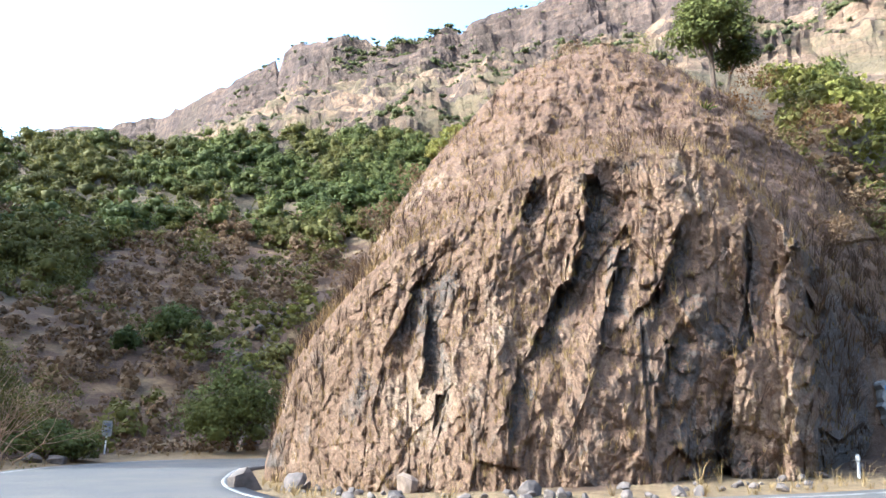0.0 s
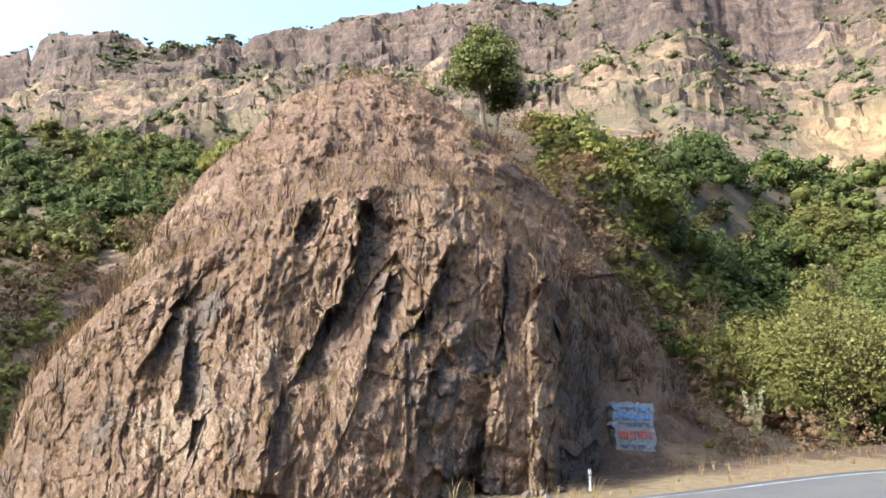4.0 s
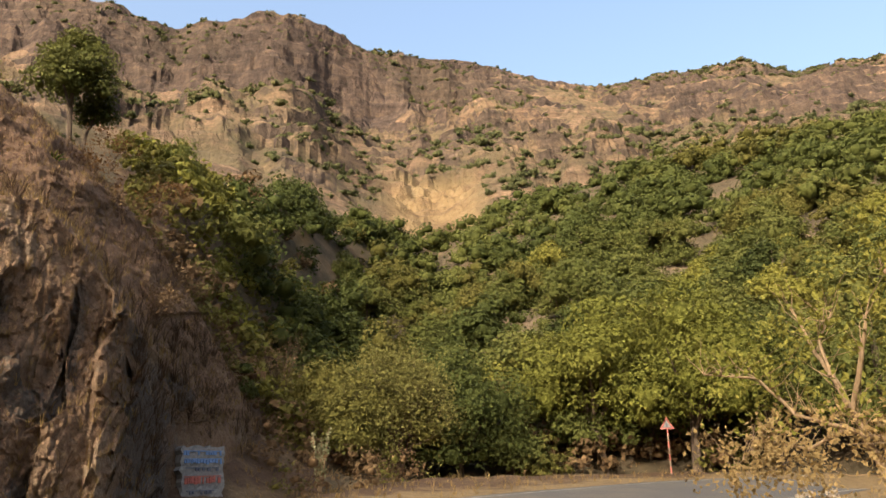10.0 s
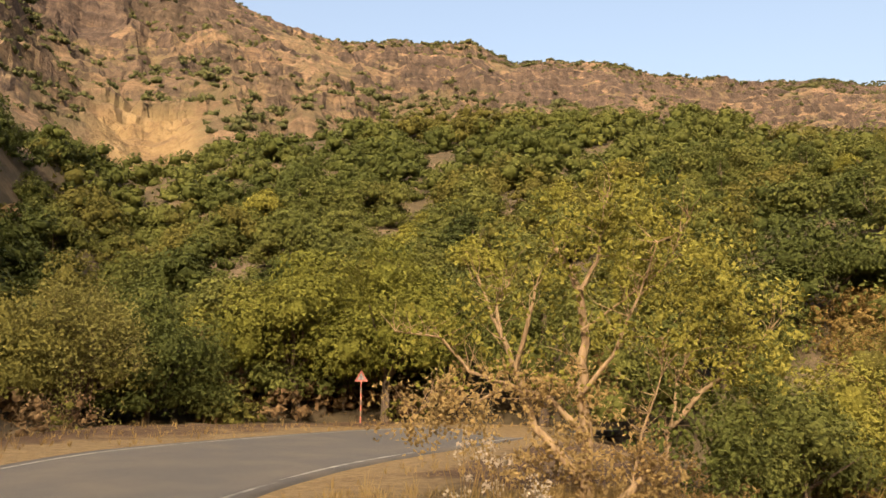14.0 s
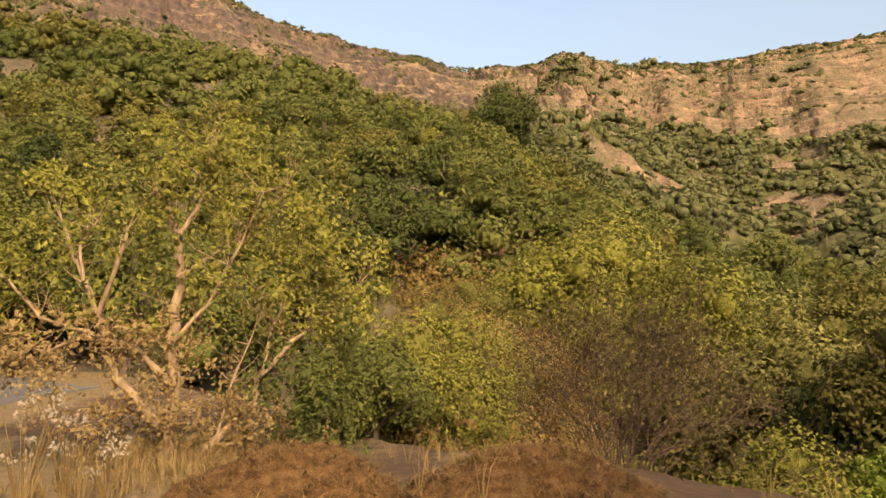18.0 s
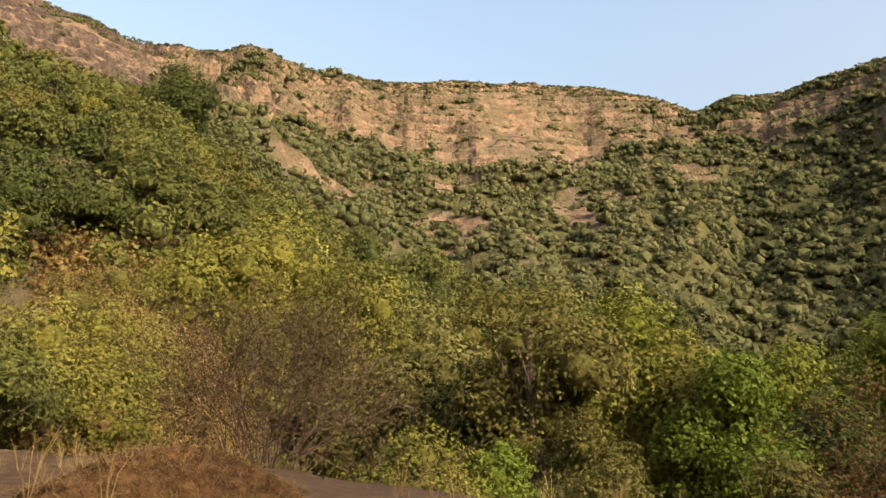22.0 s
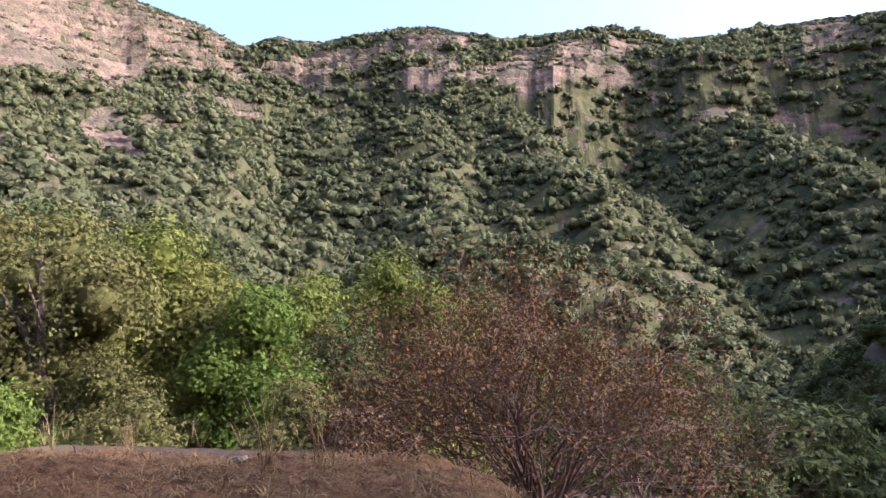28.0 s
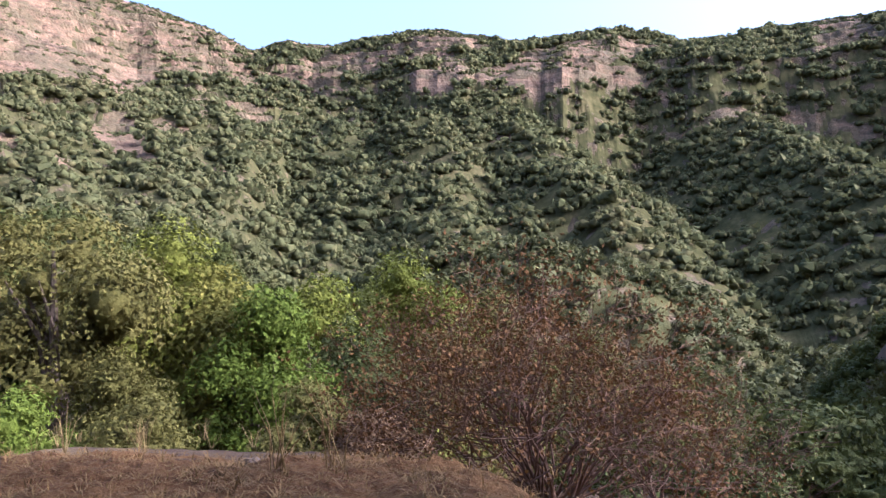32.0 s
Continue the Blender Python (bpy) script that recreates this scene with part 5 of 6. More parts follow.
# bare domed shrub and the big dry reddish bush
twiggy_bush("shrub", 113.2, 13.5, 2.6, 3.2, 501, "domed leafless brown shrub full of fine twigs", M_LEAF_RUST, M_TWIG, 46, 5, 5, 0.035, 0.022, 1.05, 0.25, 0.16, 0.2)
twiggy_bush("shrub", 167, 9.8, 2.9, 2.5, 502, "large dry bush with reddish brown twigs and leaves", M_LEAF_RED, M_TWIG_RED, 56, 5, 7, 0.038, 0.03, 1.25, 0.1, 0.14, 0.2)
twiggy_bush("shrub", 175.5, 11.5, 2.2, 1.9, 503, "dry brown bush with a few green leaves", M_LEAF_FOREST, M_TWIG_RED, 24, 5, 3, 0.04, 0.03, 1.0, 0.2, 0.16, 0.2)

twiggy_bush("shrub", -30, 31.0, 2.8, 3.8, 504, "half-bare bush with pale bent branches by the road", M_LEAF_OLIVE, M_BARK_PALE, 20, 4, 6, 0.07, 0.045, 0.9, 0.3, 0.22, 0.2)
twiggy_bush("shrub", 45.2, 36.0, 2.3, 5.6, 505, "feathery pale yellow-green bush beside the road", M_LEAF_LIGHT, M_TWIG, 34, 4, 26, 0.09, 0.03, 0.7, 0.35, 0.30, 0.2)
twiggy_bush("shrub", 36.5, 40.0, 1.6, 4.2, 506, "leafless brown shrub on the shaded slope", M_LEAF_DRY, M_TWIG, 16, 4, 2, 0.06, 0.03, 0.7, 0.35, 0.2, 0.2)
twiggy_bush("shrub", 53.2, 44.0, 1.5, 4.0, 507, "leafless brown shrub on the bare earth above the road", M_LEAF_DRY, M_TWIG, 14, 4, 2, 0.06, 0.03, 0.6, 0.35, 0.2, 0.2)

# tree on top of the spur
kx, ky = polar(20.6, 40.0)
kz = EYE.z + 40 * math.tan(radians(22.9))
knoll = thing("tree", pose(float(kx), float(ky), kz, 0, 0, 30), "green tree with two bare trunks on top of the rock spur", "tree")
g = np.random.default_rng(510)
part("trunk", mesh_of("trunk", *tubes([[((0, 0, -1.2), 0.16), ((-0.1, 0.1, 1.2), 0.12), ((-0.2, 0, 3.0), 0.08), ((0, 0, 5.0), 0.03)], [((-0.1, 0.1, 1.0), 0.08), ((-0.9, 0.2, 2.6), 0.05), ((-1.3, 0, 3.8), 0.02)]], 7), M_BARK), knoll)
part("trunk", mesh_of("trunk", *tubes([[((1.0, 0, -1.2), 0.11), ((1.5, 0.2, 0.6), 0.08), ((1.9, 0, 1.8), 0.05), ((1.7, 0, 2.8), 0.02)], [((1.5, 0.2, 0.6), 0.05), ((2.2, 0.3, 1.4), 0.03), ((2.5, 0.2, 2.0), 0.015)]], 7), M_BARK), knoll)
part("crown", mesh_of("crown", *crown_cloud(g, 2.4, 4.4, 20, 8000, 0.14, 0.9, 1.6, inner=0.55, core=0.3), M_LEAF_FOREST, True), knoll)
v, f = crown_cloud(g, 1.5, 1.7, 8, 2200, 0.13, 0.9, 0.9, inner=0.55, core=0.3)
part("crown", mesh_of("crown", v + np.array([1.8, 0, 0.3]), f, M_LEAF_DEEP), knoll)

# pruned tree on the verge: thick pale limbs, broken top, sparse leaves
PX = 12.3 / 1327
BOUGHS = [
    [(0, -40, 0.14), (-3, 80, 0.125), (-8, 170, 0.11), (4, 260, 0.09), (0, 350, 0.08), (-18, 395, 0.065), (-45, 440, 0.05)],
    [(0, 350, 0.05), (30, 400, 0.035), (42, 470, 0.02), (60, 540, 0.008)],
    [(-8, 30, 0.09), (-85, 120, 0.08), (-118, 200, 0.07), (-140, 270, 0.055), (-165, 320, 0.04), (-195, 400, 0.015)],
    [(-120, 210, 0.05), (-90, 290, 0.045), (-75, 350, 0.02)],
    [(-140, 270, 0.035), (-150, 330, 0.025), (-130, 380, 0.01)],
    [(-10, 110, 0.07), (-60, 165, 0.055), (-130, 190, 0.045), (-200, 215, 0.035), (-250, 275, 0.028), (-335, 288, 0.014)],
    [(-130, 190, 0.04), (-190, 160, 0.03), (-260, 175, 0.022), (-320, 130, 0.012)],
    [(20, -25, 0.085), (75, 25, 0.08), (128, 75, 0.075), (140, 120, 0.06), (190, 175, 0.045), (250, 215, 0.03), (330, 300, 0.01)],
    [(140, 120, 0.035), (150, 190, 0.03), (175, 240, 0.012)],
    [(70, 25, 0.03), (90, 110, 0.025), (125, 200, 0.014), (130, 260, 0.006)],
    [(-5, 170, 0.05), (50, 235, 0.035), (95, 330, 0.022), (130, 420, 0.01)],
    [(0, 280, 0.03), (70, 330, 0.022), (140, 380, 0.012), (190, 470, 0.006)]]
tx, ty, tz = spot(81.9, 12.3)
pruned = thing("tree", pose(tx, ty, tz, 0, 0, -81.9), "pruned tree with thick pale limbs and sparse yellow-green leaves", "tree")
g = np.random.default_rng(520)
twigs = []
for k, limb in enumerate(BOUGHS):
    lean = g.normal() * 0.12
    path = [((dx * PX, lean * i * 1.4 + g.normal() * 0.02, (dy + 18) * PX), rad) for i, (dx, dy, rad) in enumerate(limb)]
    fine = []
    for (p0, q0), (p1, q1) in zip(path[:-1], path[1:]):
        a, b = Vector(p0), Vector(p1)
        for s in range(3):
            fine.append((a.lerp(b, s / 3) + Vector(g.normal(size=3)) * q0 * 0.25, 0.8 * (q0 + (q1 - q0) * s / 3)))
    fine.append((Vector(path[-1][0]), path[-1][1]))
    part("limb", mesh_of("limb", *tubes([fine], 7), M_BARK_PALE, True), pruned)
    for p, q in fine[3:]:
        for s in range(3 if k < 4 else 4):
            d = Vector((g.normal() * 0.7, g.normal() * 0.7, abs(g.normal()) + 0.25)).normalized()
            ln = g.uniform(0.25, 0.85)
            path = [(p, 0.011)]
            for j in range(1, 4):
                d = (d + Vector(g.normal(size=3)) * 0.25).normalized()
                path.append((path[-1][0] + d * ln / 3, 0.011 - 0.003 * j))
            twigs.append(path)


def leaf_cloud(rng, boxes, size, mat, parent, name="foliage", label=""):
    """Leaves in soft clusters: each box is dx, dz, half width, half height, count, in the trees's plane."""
    cs = []
    for dx, dz, w, h, n in boxes:
        k = max(3, n // 28)
        cc = rng.normal(size=(k, 3)) * np.array([w * 0.55, min(w, h) * 0.75, h * 0.55]) * PX + np.array([dx * PX, 0, dz * PX])
        cs.append(np.repeat(cc, n // k, 0) + rng.normal(size=(k * (n // k), 3)) * 0.11)
    c = np.concatenate(cs)
    return part(name, mesh_of(name, *leaves(c, rng.normal(size=c.shape) + np.array([0, -0.4, 0.4]), size, rng, 1.7), mat), parent, label)


leaf_cloud(g, [(60, 490, 130, 70, 1500), (-30, 420, 110, 60, 500), (150, 400, 110, 80, 1500), (240, 330, 90, 80, 1300), (-190, 370, 90, 50, 200), (280, 240, 70, 60, 700), (-260, 300, 90, 50, 200), (100, 300, 90, 70, 500)], 0.056, M_LEAF_YELLOW, pruned)
leaf_cloud(g, [(190, 150, 110, 110, 1400), (250, 90, 70, 70, 800)], 0.06, M_LEAF_DEEP, pruned, "foliage", "dark green leaves low on the tree")
leaf_cloud(g, [(-230, 180, 100, 55, 900), (-120, 190, 80, 60, 500), (-300, 140, 60, 40, 400), (-20, 200, 90, 60, 500), (-50, 60, 150, 75, 1300), (90, 60, 110, 65, 1000), (30, 150, 120, 70, 600)], 0.052, M_GRASS_DRY, pruned, "dry_foliage", "withered brown leaves")
part("twig_tangle", mesh_of("twig_tangle", *tubes(twigs, 3), M_BARK_PALE), pruned)
ends = np.array([list(path[-1][0]) for path in twigs])
high = ends[ends[:, 2] > 1.9]
c = np.repeat(high, 5, 0) + g.normal(size=(len(high) * 5, 3)) * 0.10
part("foliage", mesh_of("foliage", *leaves(c, g.normal(size=c.shape) + np.array([0, -0.4, 0.4]), 0.07, g, 1.7), M_LEAF_YELLOW), pruned)

# two unseen trees on the bank behind the verge, added to block sun from it
dense_tree("tree", 221, 7.6, 47.0, 2.5, M_LEAF_FOREST, 530, "green tree added out of view behind the verge to shade it", 0.2, 0.2, 2500)
dense_tree("tree", 244, 7.8, 45.0, 2.4, M_LEAF_OLIVE, 531, "olive tree added out of view behind the verge to shade it", 0.2, 0.2, 2500)

# ---- verge: earth heaps, grass, stones ----
def earth_heap(name, az, r, wide, deep, high, seed, label):
    g = np.random.default_rng(seed)
    n = 90
    u, v = np.meshgrid(np.linspace(-1, 1, n), np.linspace(-1, 1, n), indexing="ij")
    x0, y0, z0 = spot(az, r)
    q = np.hypot(u, v)
    x, y = u * wide, v * deep
    z = high * np.clip(1 - q ** 1.7, -0.4, 1) * (1 + 0.25 * fbm(u * 2 + seed, v * 2, seed, 3)) + 0.10 * fbm(x * 2.5, y * 2.5, seed + 3, 5, 0.6) + 0.05 * facet(x * 6, y * 6, seed) + 0.05 * facet(x * 15, y * 15, seed + 1) - 0.05
    z = z - 0.5 * smooth(0.80, 1.30, q)
    ob = new(name, mesh_of(name, np.stack([x, y, z], -1).reshape(-1, 3), grid_faces(n, n), M_EARTH, True))
    ob.matrix_basis = pose(x0, y0, z0, 0, 0, -az)
    return tagged(ob, label, "mound")


HEAPS = [earth_heap("earth_mound", 89.5, 9.6, 1.5, 1.1, 0.60, 601, "heap of dry brown earth on the verge"),
         earth_heap("earth_mound", 107.0, 9.0, 1.75, 1.2, 0.74, 602, "heap of reddish earth covered with dry straw"),
         earth_heap("earth_mound", 129.0, 7.3, 2.6, 1.9, 0.24, 603, "low bank of brown earth at the verge edge"),
         earth_heap("earth_mound", 150.0, 6.6, 2.0, 1.8, 0.27, 604, "low bank of reddish earth and straw at the verge edge")]


def tuft(rng, blades, high, spread, width=0.008):
    """A tuft of thin bent blades."""
    v, f = [], []
    for k in range(blades):
        a, lean, h = rng.uniform(0, 6.28), rng.uniform(0.1, 1.0) * spread, high * rng.uniform(0.5, 1.1)
        d = np.array([math.cos(a), math.sin(a), 0.0])
        s = np.array([-d[1], d[0], 0.0]) * width
        p0 = d * rng.uniform(0, 0.05)
        p1 = p0 + d * lean * h * 0.45 + np.array([0, 0, h * 0.6])
        p2 = p0 + d * lean * h * 1.1 + np.array([0, 0, h * (1 - 0.3 * lean)])
        b = len(v)
        v += [p0 - s, p0 + s, p1 + s * 0.8, p1 - s * 0.8, p2 + s * 0.15, p2 - s * 0.15]
        f += [(b, b + 1, b + 2, b + 3), (b + 3, b + 2, b + 4, b + 5)]
    return np.array(v), np.array(f)


g = np.random.default_rng(610)
TUFTS = [tuft(g, 6, 0.34, 0.9, 0.010) for k in range(6)]
TALL_TUFTS = [tuft(g, 8, 0.75, 0.9, 0.006) for k in range(5)]
MATTED = [tuft(g, 6, 0.42, 2.6, 0.019) for k in range(6)]

# dry grass on the rock's ledges and cracks
spots = []
nrm_up = np.abs(np.gradient(rz, axis=1)) / (np.hypot(np.gradient(rx, axis=1), np.gradient(ry, axis=1)) + 1e-4)
for k in range(11000):
    i, j = int(g.integers(8, rx.shape[0] - 8)), int(g.integers(4, rx.shape[1] - 40))
    if g.uniform() > (0.9 if nrm_up[i, j] < 1.1 else 0.22 if rbare[i, j] < 0.4 else 0.04):
        continue
    spots.append((rx[i, j], ry[i, j], rz[i, j] - 0.03, g.uniform(0.35, 0.95), g.uniform(0, 6.28)))
stuff_of("dry_grass", "dry straw grass clinging to the rock", "grass", 611, spots, TUFTS, M_GRASS_DRY)

# dead brush on the flanks of the rock
BRUSH_TUFTS = [tuft(g, 14, 0.6, 1.3, 0.007) for k in range(6)]
spots = []
for k in range(5200):
    i, j = int(g.integers(4, rx.shape[0] - 4)), int(g.integers(4, rx.shape[1] - 30))
    a = math.degrees(math.atan2(rx[i, j], ry[i, j]))
    if g.uniform() < (0.9 if a > 26.5 and not (29.0 < a < 34.2 and rel[i, j] < 3.4) else 0.4 if rv[i, j] > 0.55 else 0.25 if a < -6 else 0.03):
        spots.append((rx[i, j], ry[i, j], rz[i, j] - 0.05, g.uniform(0.4, 1.2), g.uniform(0, 6.28)))
stuff_of("dead_brush", "dead brown brush and stems on the rock's flanks", "brush", 615, spots, BRUSH_TUFTS, M_TWIG)

# verge and roadside grass
spots, tall, mat_spots = [], [], []
for az0, az1, r0, r1, gap, chance in [(-14, 34, 13.5, 22, 0.30, 0.5), (34, 78, 14, 46, 0.55, 0.6), (62, 92, 7, 15, 0.22, 0.55), (-36, -10, 12, 40, 0.6, 0.5), (84, 172, 5.0, 12.5, 0.5, 0.22), (28, 46, 22, 60, 0.7, 0.6)]:
    az, r, _ = scatter(int(az0) + 620, az0, az1, r0, r1, gap)
    x, y = polar(az, r)
    z = land_z(az, r)
    rd = road_distance(x, y)
    dens = fbm(x * 0.5, y * 0.5, 63, 3)
    for i in range(len(az)):
        if rd[i] < 4.0 or dens[i] < 0.5 - chance:
            continue
        row = (x[i], y[i], z[i] - 0.02, g.uniform(0.3, 0.9) * (0.5 if az0 == 84 else 1.0), g.uniform(0, 6.28))
        (tall if g.uniform() < 0.12 and r[i] > 9 and az0 != 84 else spots).append(row)
for a0, a1, r0, r1, n in [(76, 88, 10.2, 13.6, 200), (78.5, 86, 11.2, 13.2, 320), (84, 112, 10.2, 13.0, 50), (120, 152, 8.6, 10.0, 20)]:
    for k in range(n):
        a, rr = g.uniform(a0, a1), g.uniform(r0, r1)
        x, y = polar(a, rr)
        tall.append((float(x), float(y), float(land_z(np.array([a]), np.array([rr]))[0]) - 0.05, g.uniform(0.35, 0.8), g.uniform(0, 6.28)))
for heap in HEAPS:
    me = heap.data
    m = heap.matrix_basis
    for k in range(2000 if heap is HEAPS[1] else 1300):
        p = m @ me.vertices[int(g.integers(len(me.vertices)))].co
        mat_spots.append((p.x + g.normal() * 0.03, p.y + g.normal() * 0.03, p.z - 0.03, g.uniform(0.08, 0.36), g.uniform(0, 6.28)))
stuff_of("dry_grass", "short dry straw grass along the verge", "grass", 612, spots, TUFTS, M_GRASS_DRY)
stuff_of("dry_grass", "tall dry grass stems beside the road", "grass", 613, tall, TALL_TUFTS, M_GRASS_DRY)
stuff_of("dry_straw", "matted dry straw lying on the earth heaps", "grass", 614, mat_spots, MATTED, M_STRAW_OLD)

# tall dry stalks standing out of the heaps
for az, r, n, seed in [(103.5, 8.2, 5, 1), (151.5, 6.9, 7, 2), (147.5, 6.8, 9, 3), (99, 8.8, 4, 4)]:
    g2 = np.random.default_rng(630 + seed)
    x, y, z = spot(az, r)
    ob = thing("dry_stalks", pose(x, y, z + 0.2), "bundle of thin dry grass stalks on an earth heap", "grass")
    for k in range(n):
        a, h = g2.uniform(0, 6.28), g2.uniform(0.35, 0.85)
        q = g2.uniform(0.05, 0.5)
        part("stalk", mesh_of("stalk", *tubes([[((0.03 * k - 0.1, 0, -0.1), 0.006), ((math.cos(a) * q * 0.3, math.sin(a) * q * 0.3, h * 0.55), 0.005), ((math.cos(a) * q * 0.8, math.sin(a) * q * 0.8, h), 0.002)]], 4), M_GRASS_DRY), ob)


def stone_mesh(seed, size, flat=0.7):
    g3 = np.random.default_rng(seed)
    bm = bmesh.new()
    bmesh.ops.create_icosphere(bm, subdivisions=2, radius=size)
    cuts = [(Vector(g3.normal(size=3)).normalized(), size * g3.uniform(0.45, 0.8)) for k in range(9)]
    for v in bm.verts:
        for nn, d in cuts:
            over = v.co.dot(nn) - d
            if over > 0:
                v.co -= nn * over
        v.co += Vector(g3.normal(size=3)) * size * 0.02
        v.co.z *= flat
    return bm_mesh("stone", bm, M_STONE)


M_STONE = plain("grey_basalt_stone", (0.095, 0.075, 0.060), 0.9, 0.4, 6.0)
M_STONE_TAN = plain("tan_weathered_stone", (0.16, 0.115, 0.08), 0.9, 0.3, 6.0)
M_STONE_PALE = plain("pale_weathered_stone", (0.30, 0.255, 0.20), 0.9, 0.25, 6.0)
STONES = [stone_mesh(640 + k, 0.2) for k in range(7)]


def stone(az, r, size, k, label="loose grey rock fallen at the foot of the rock face", mat=None, lift=0.0):
    x, y, z = spot(az, r)
    me = STONES[k % 7]
    if mat:
        me = me.copy()
        me.materials[0] = mat
    ob = new("stone", me)
    ob.matrix_basis = pose(x, y, z + size * 0.25 + lift, 15 * (k % 5), 20 * (k % 3), 47 * k) @ Matrix.Scale(size / 0.2, 4)
    return tagged(ob, label, "stone", "loose stones")


for k in range(64):
    az = g.uniform(-11, 29)
    base = float(np.interp(az, ROCK_AZ, BASE_R))
    stone(az, base - g.uniform(0.3, 2.2), g.uniform(0.05, 0.17) * (1.5 if k % 9 == 0 else 1), k)
stone(-13.6, 17.6, 0.48, 3, "large grey boulder at the corner of the rock")
stone(-10.5, 17.2, 0.4, 5, "grey boulder at the corner of the rock")
stone(-2.2, 15.6, 0.34, 2, "pale broken rock in front of the rock face", M_STONE_TAN)
stone(66.8, 12.2, 0.15, 1, "flat pale stone on the sandy verge", M_STONE_PALE)
stone(145.6, 7.4, 0.09, 4, "pale stone on the earth bank", M_STONE_TAN, 0.12)
for k in range(46):
    az = -13.4 + g.normal() * 1.1
    rr = g.uniform(40, 74)
    stone(az + (rr - 55) * 0.05, rr, g.uniform(0.25, 0.75), k, "grey boulder lying in the dry gully")
for k, az in enumerate((-26.6, -25.2)):
    stone(az - 0.6, 31.5, 0.45, k, "dark low stone block at the road edge")

# ---- signs ----
def box_mesh(name, w, d, h, mat, bevel=0.01):
    bm = bmesh.new()
    bmesh.ops.create_cube(bm, size=1.0)
    for v in bm.verts:
        v.co = Vector((v.co.x * w, v.co.y * d, v.co.z * h))
    if bevel:
        bmesh.ops.bevel(bm, geom=bm.edges[:], offset=bevel, segments=1, affect="EDGES")
    return bm_mesh(name, bm, mat)


M_DARK = plain("faded_dark_lettering", (0.10, 0.11, 0.14), 0.8)
# whitewashed panel painted on the smoothed foot of the bank
bx, by = polar(31.65, 25.0)
panel = thing("painted_panel", pose(float(bx), float(by), EYE.z + 25.0 * math.tan(radians(-0.25)), -6, 0, -31.65 + 34), "whitewashed panel with faded blue and red lettering on the rock", "sign")
PW, PH = 1.55, 1.62
bm = bmesh.new()
gg = np.random.default_rng(671)
cols, rows = 14, 14
vv = [[bm.verts.new(((-0.5 + i / cols) * PW * (1 - 0.10 * (1 - j / rows)) + (0.03 * gg.normal() if i in (0, cols) else 0), 0.012 * gg.normal(), (-0.5 + j / rows) * PH + (0.03 * gg.normal() if j in (0, rows) else 0))) for j in range(rows + 1)] for i in range(cols + 1)]
for i in range(cols):
    for j in range(rows):
        bm.faces.new((vv[i][j], vv[i + 1][j], vv[i + 1][j + 1], vv[i][j + 1]))
ext = bmesh.ops.extrude_face_region(bm, geom=bm.faces[:])
for e in ext["geom"]:
    if isinstance(e, bmesh.types.BMVert):
        e.co.y += 0.4
bmesh.ops.recalc_face_normals(bm, faces=bm.faces[:])
whitewash = part("whitewash", bm_mesh("whitewash", bm, M_WHITE), panel)


def bars(row_z, high, mat, x0, x1, seed, label, dense=0.8):
    g3 = np.random.default_rng(seed)
    x = x0
    while x < x1:
        w = g3.uniform(0.03, 0.11)
        if g3.uniform() < dense:
            o = part("lettering_bar", box_mesh("lettering_bar", w, 0.03, high * g3.uniform(0.6, 1.0), mat, 0), whitewash, label)
            o.location = (x + w / 2, -0.028, row_z + g3.normal() * 0.01)
        x += w + 0.02
    o = part("lettering_bar", box_mesh("lettering_bar", x1 - x0, 0.03, 0.025, mat, 0), whitewash, label)
    o.location = ((x0 + x1) / 2, -0.032, row_z + high * 0.5)


bars(0.60, 0.13, M_BLUE, -0.68, 0.66, 681, "faded blue lettering")
bars(0.36, 0.14, M_BLUE, -0.66, 0.66, 682, "faded blue lettering")
bars(0.12, 0.10, M_DARK, -0.6, 0.55, 683, "faded dark lettering", 0.6)
bars(-0.20, 0.24, M_RED, -0.64, 0.64, 684, "faded red lettering", 0.9)
bars(-0.55, 0.10, M_DARK, -0.56, 0.4, 685, "faded dark lettering", 0.5)

# triangular warning sign
sx, sy, sz = spot(65.0, 40.0)
sign = thing("road_sign", pose(sx, sy, sz, 0, 0, -72), "red and white triangular warning sign on a banded post", "road sign")
for k in range(9):
    part("post_band", mesh_of("post_band", *tubes([[((0, 0, 0.3 * k - 0.25), 0.04), ((0, 0, 0.3 * k + 0.05), 0.04)]], 8), M_RED if k % 2 else M_STONE_TAN), sign)


def triangle(size, thick, y, mat, name):
    bm = bmesh.new()
    pts = [(-size / 2, -size * 0.289), (size / 2, -size * 0.289), (0, size * 0.577)]
    f = [bm.verts.new((px, y - thick / 2, pz)) for px, pz in pts]
    b = [bm.verts.new((px, y + thick / 2, pz)) for px, pz in pts]
    bm.faces.new(f)
    bm.faces.new(b[::-1])
    for i in range(3):
        bm.faces.new((f[i], b[i], b[(i + 1) % 3], f[(i + 1) % 3]))
    bmesh.ops.recalc_face_normals(bm, faces=bm.faces[:])
    return bm_mesh(name, bm, mat)


plate = part("plate", triangle(0.72, 0.012, -0.05, M_RED, "plate"), sign, "red-bordered triangular plate")
plate.location = (0, 0, 2.35)
part("plate_face", triangle(0.42, 0.012, -0.063, M_WHITE, "plate_face"), plate, "white face of the warning sign")
o = part("symbol", box_mesh("symbol", 0.06, 0.012, 0.2, M_DARK, 0), plate)
o.location = (0, -0.074, -0.02)

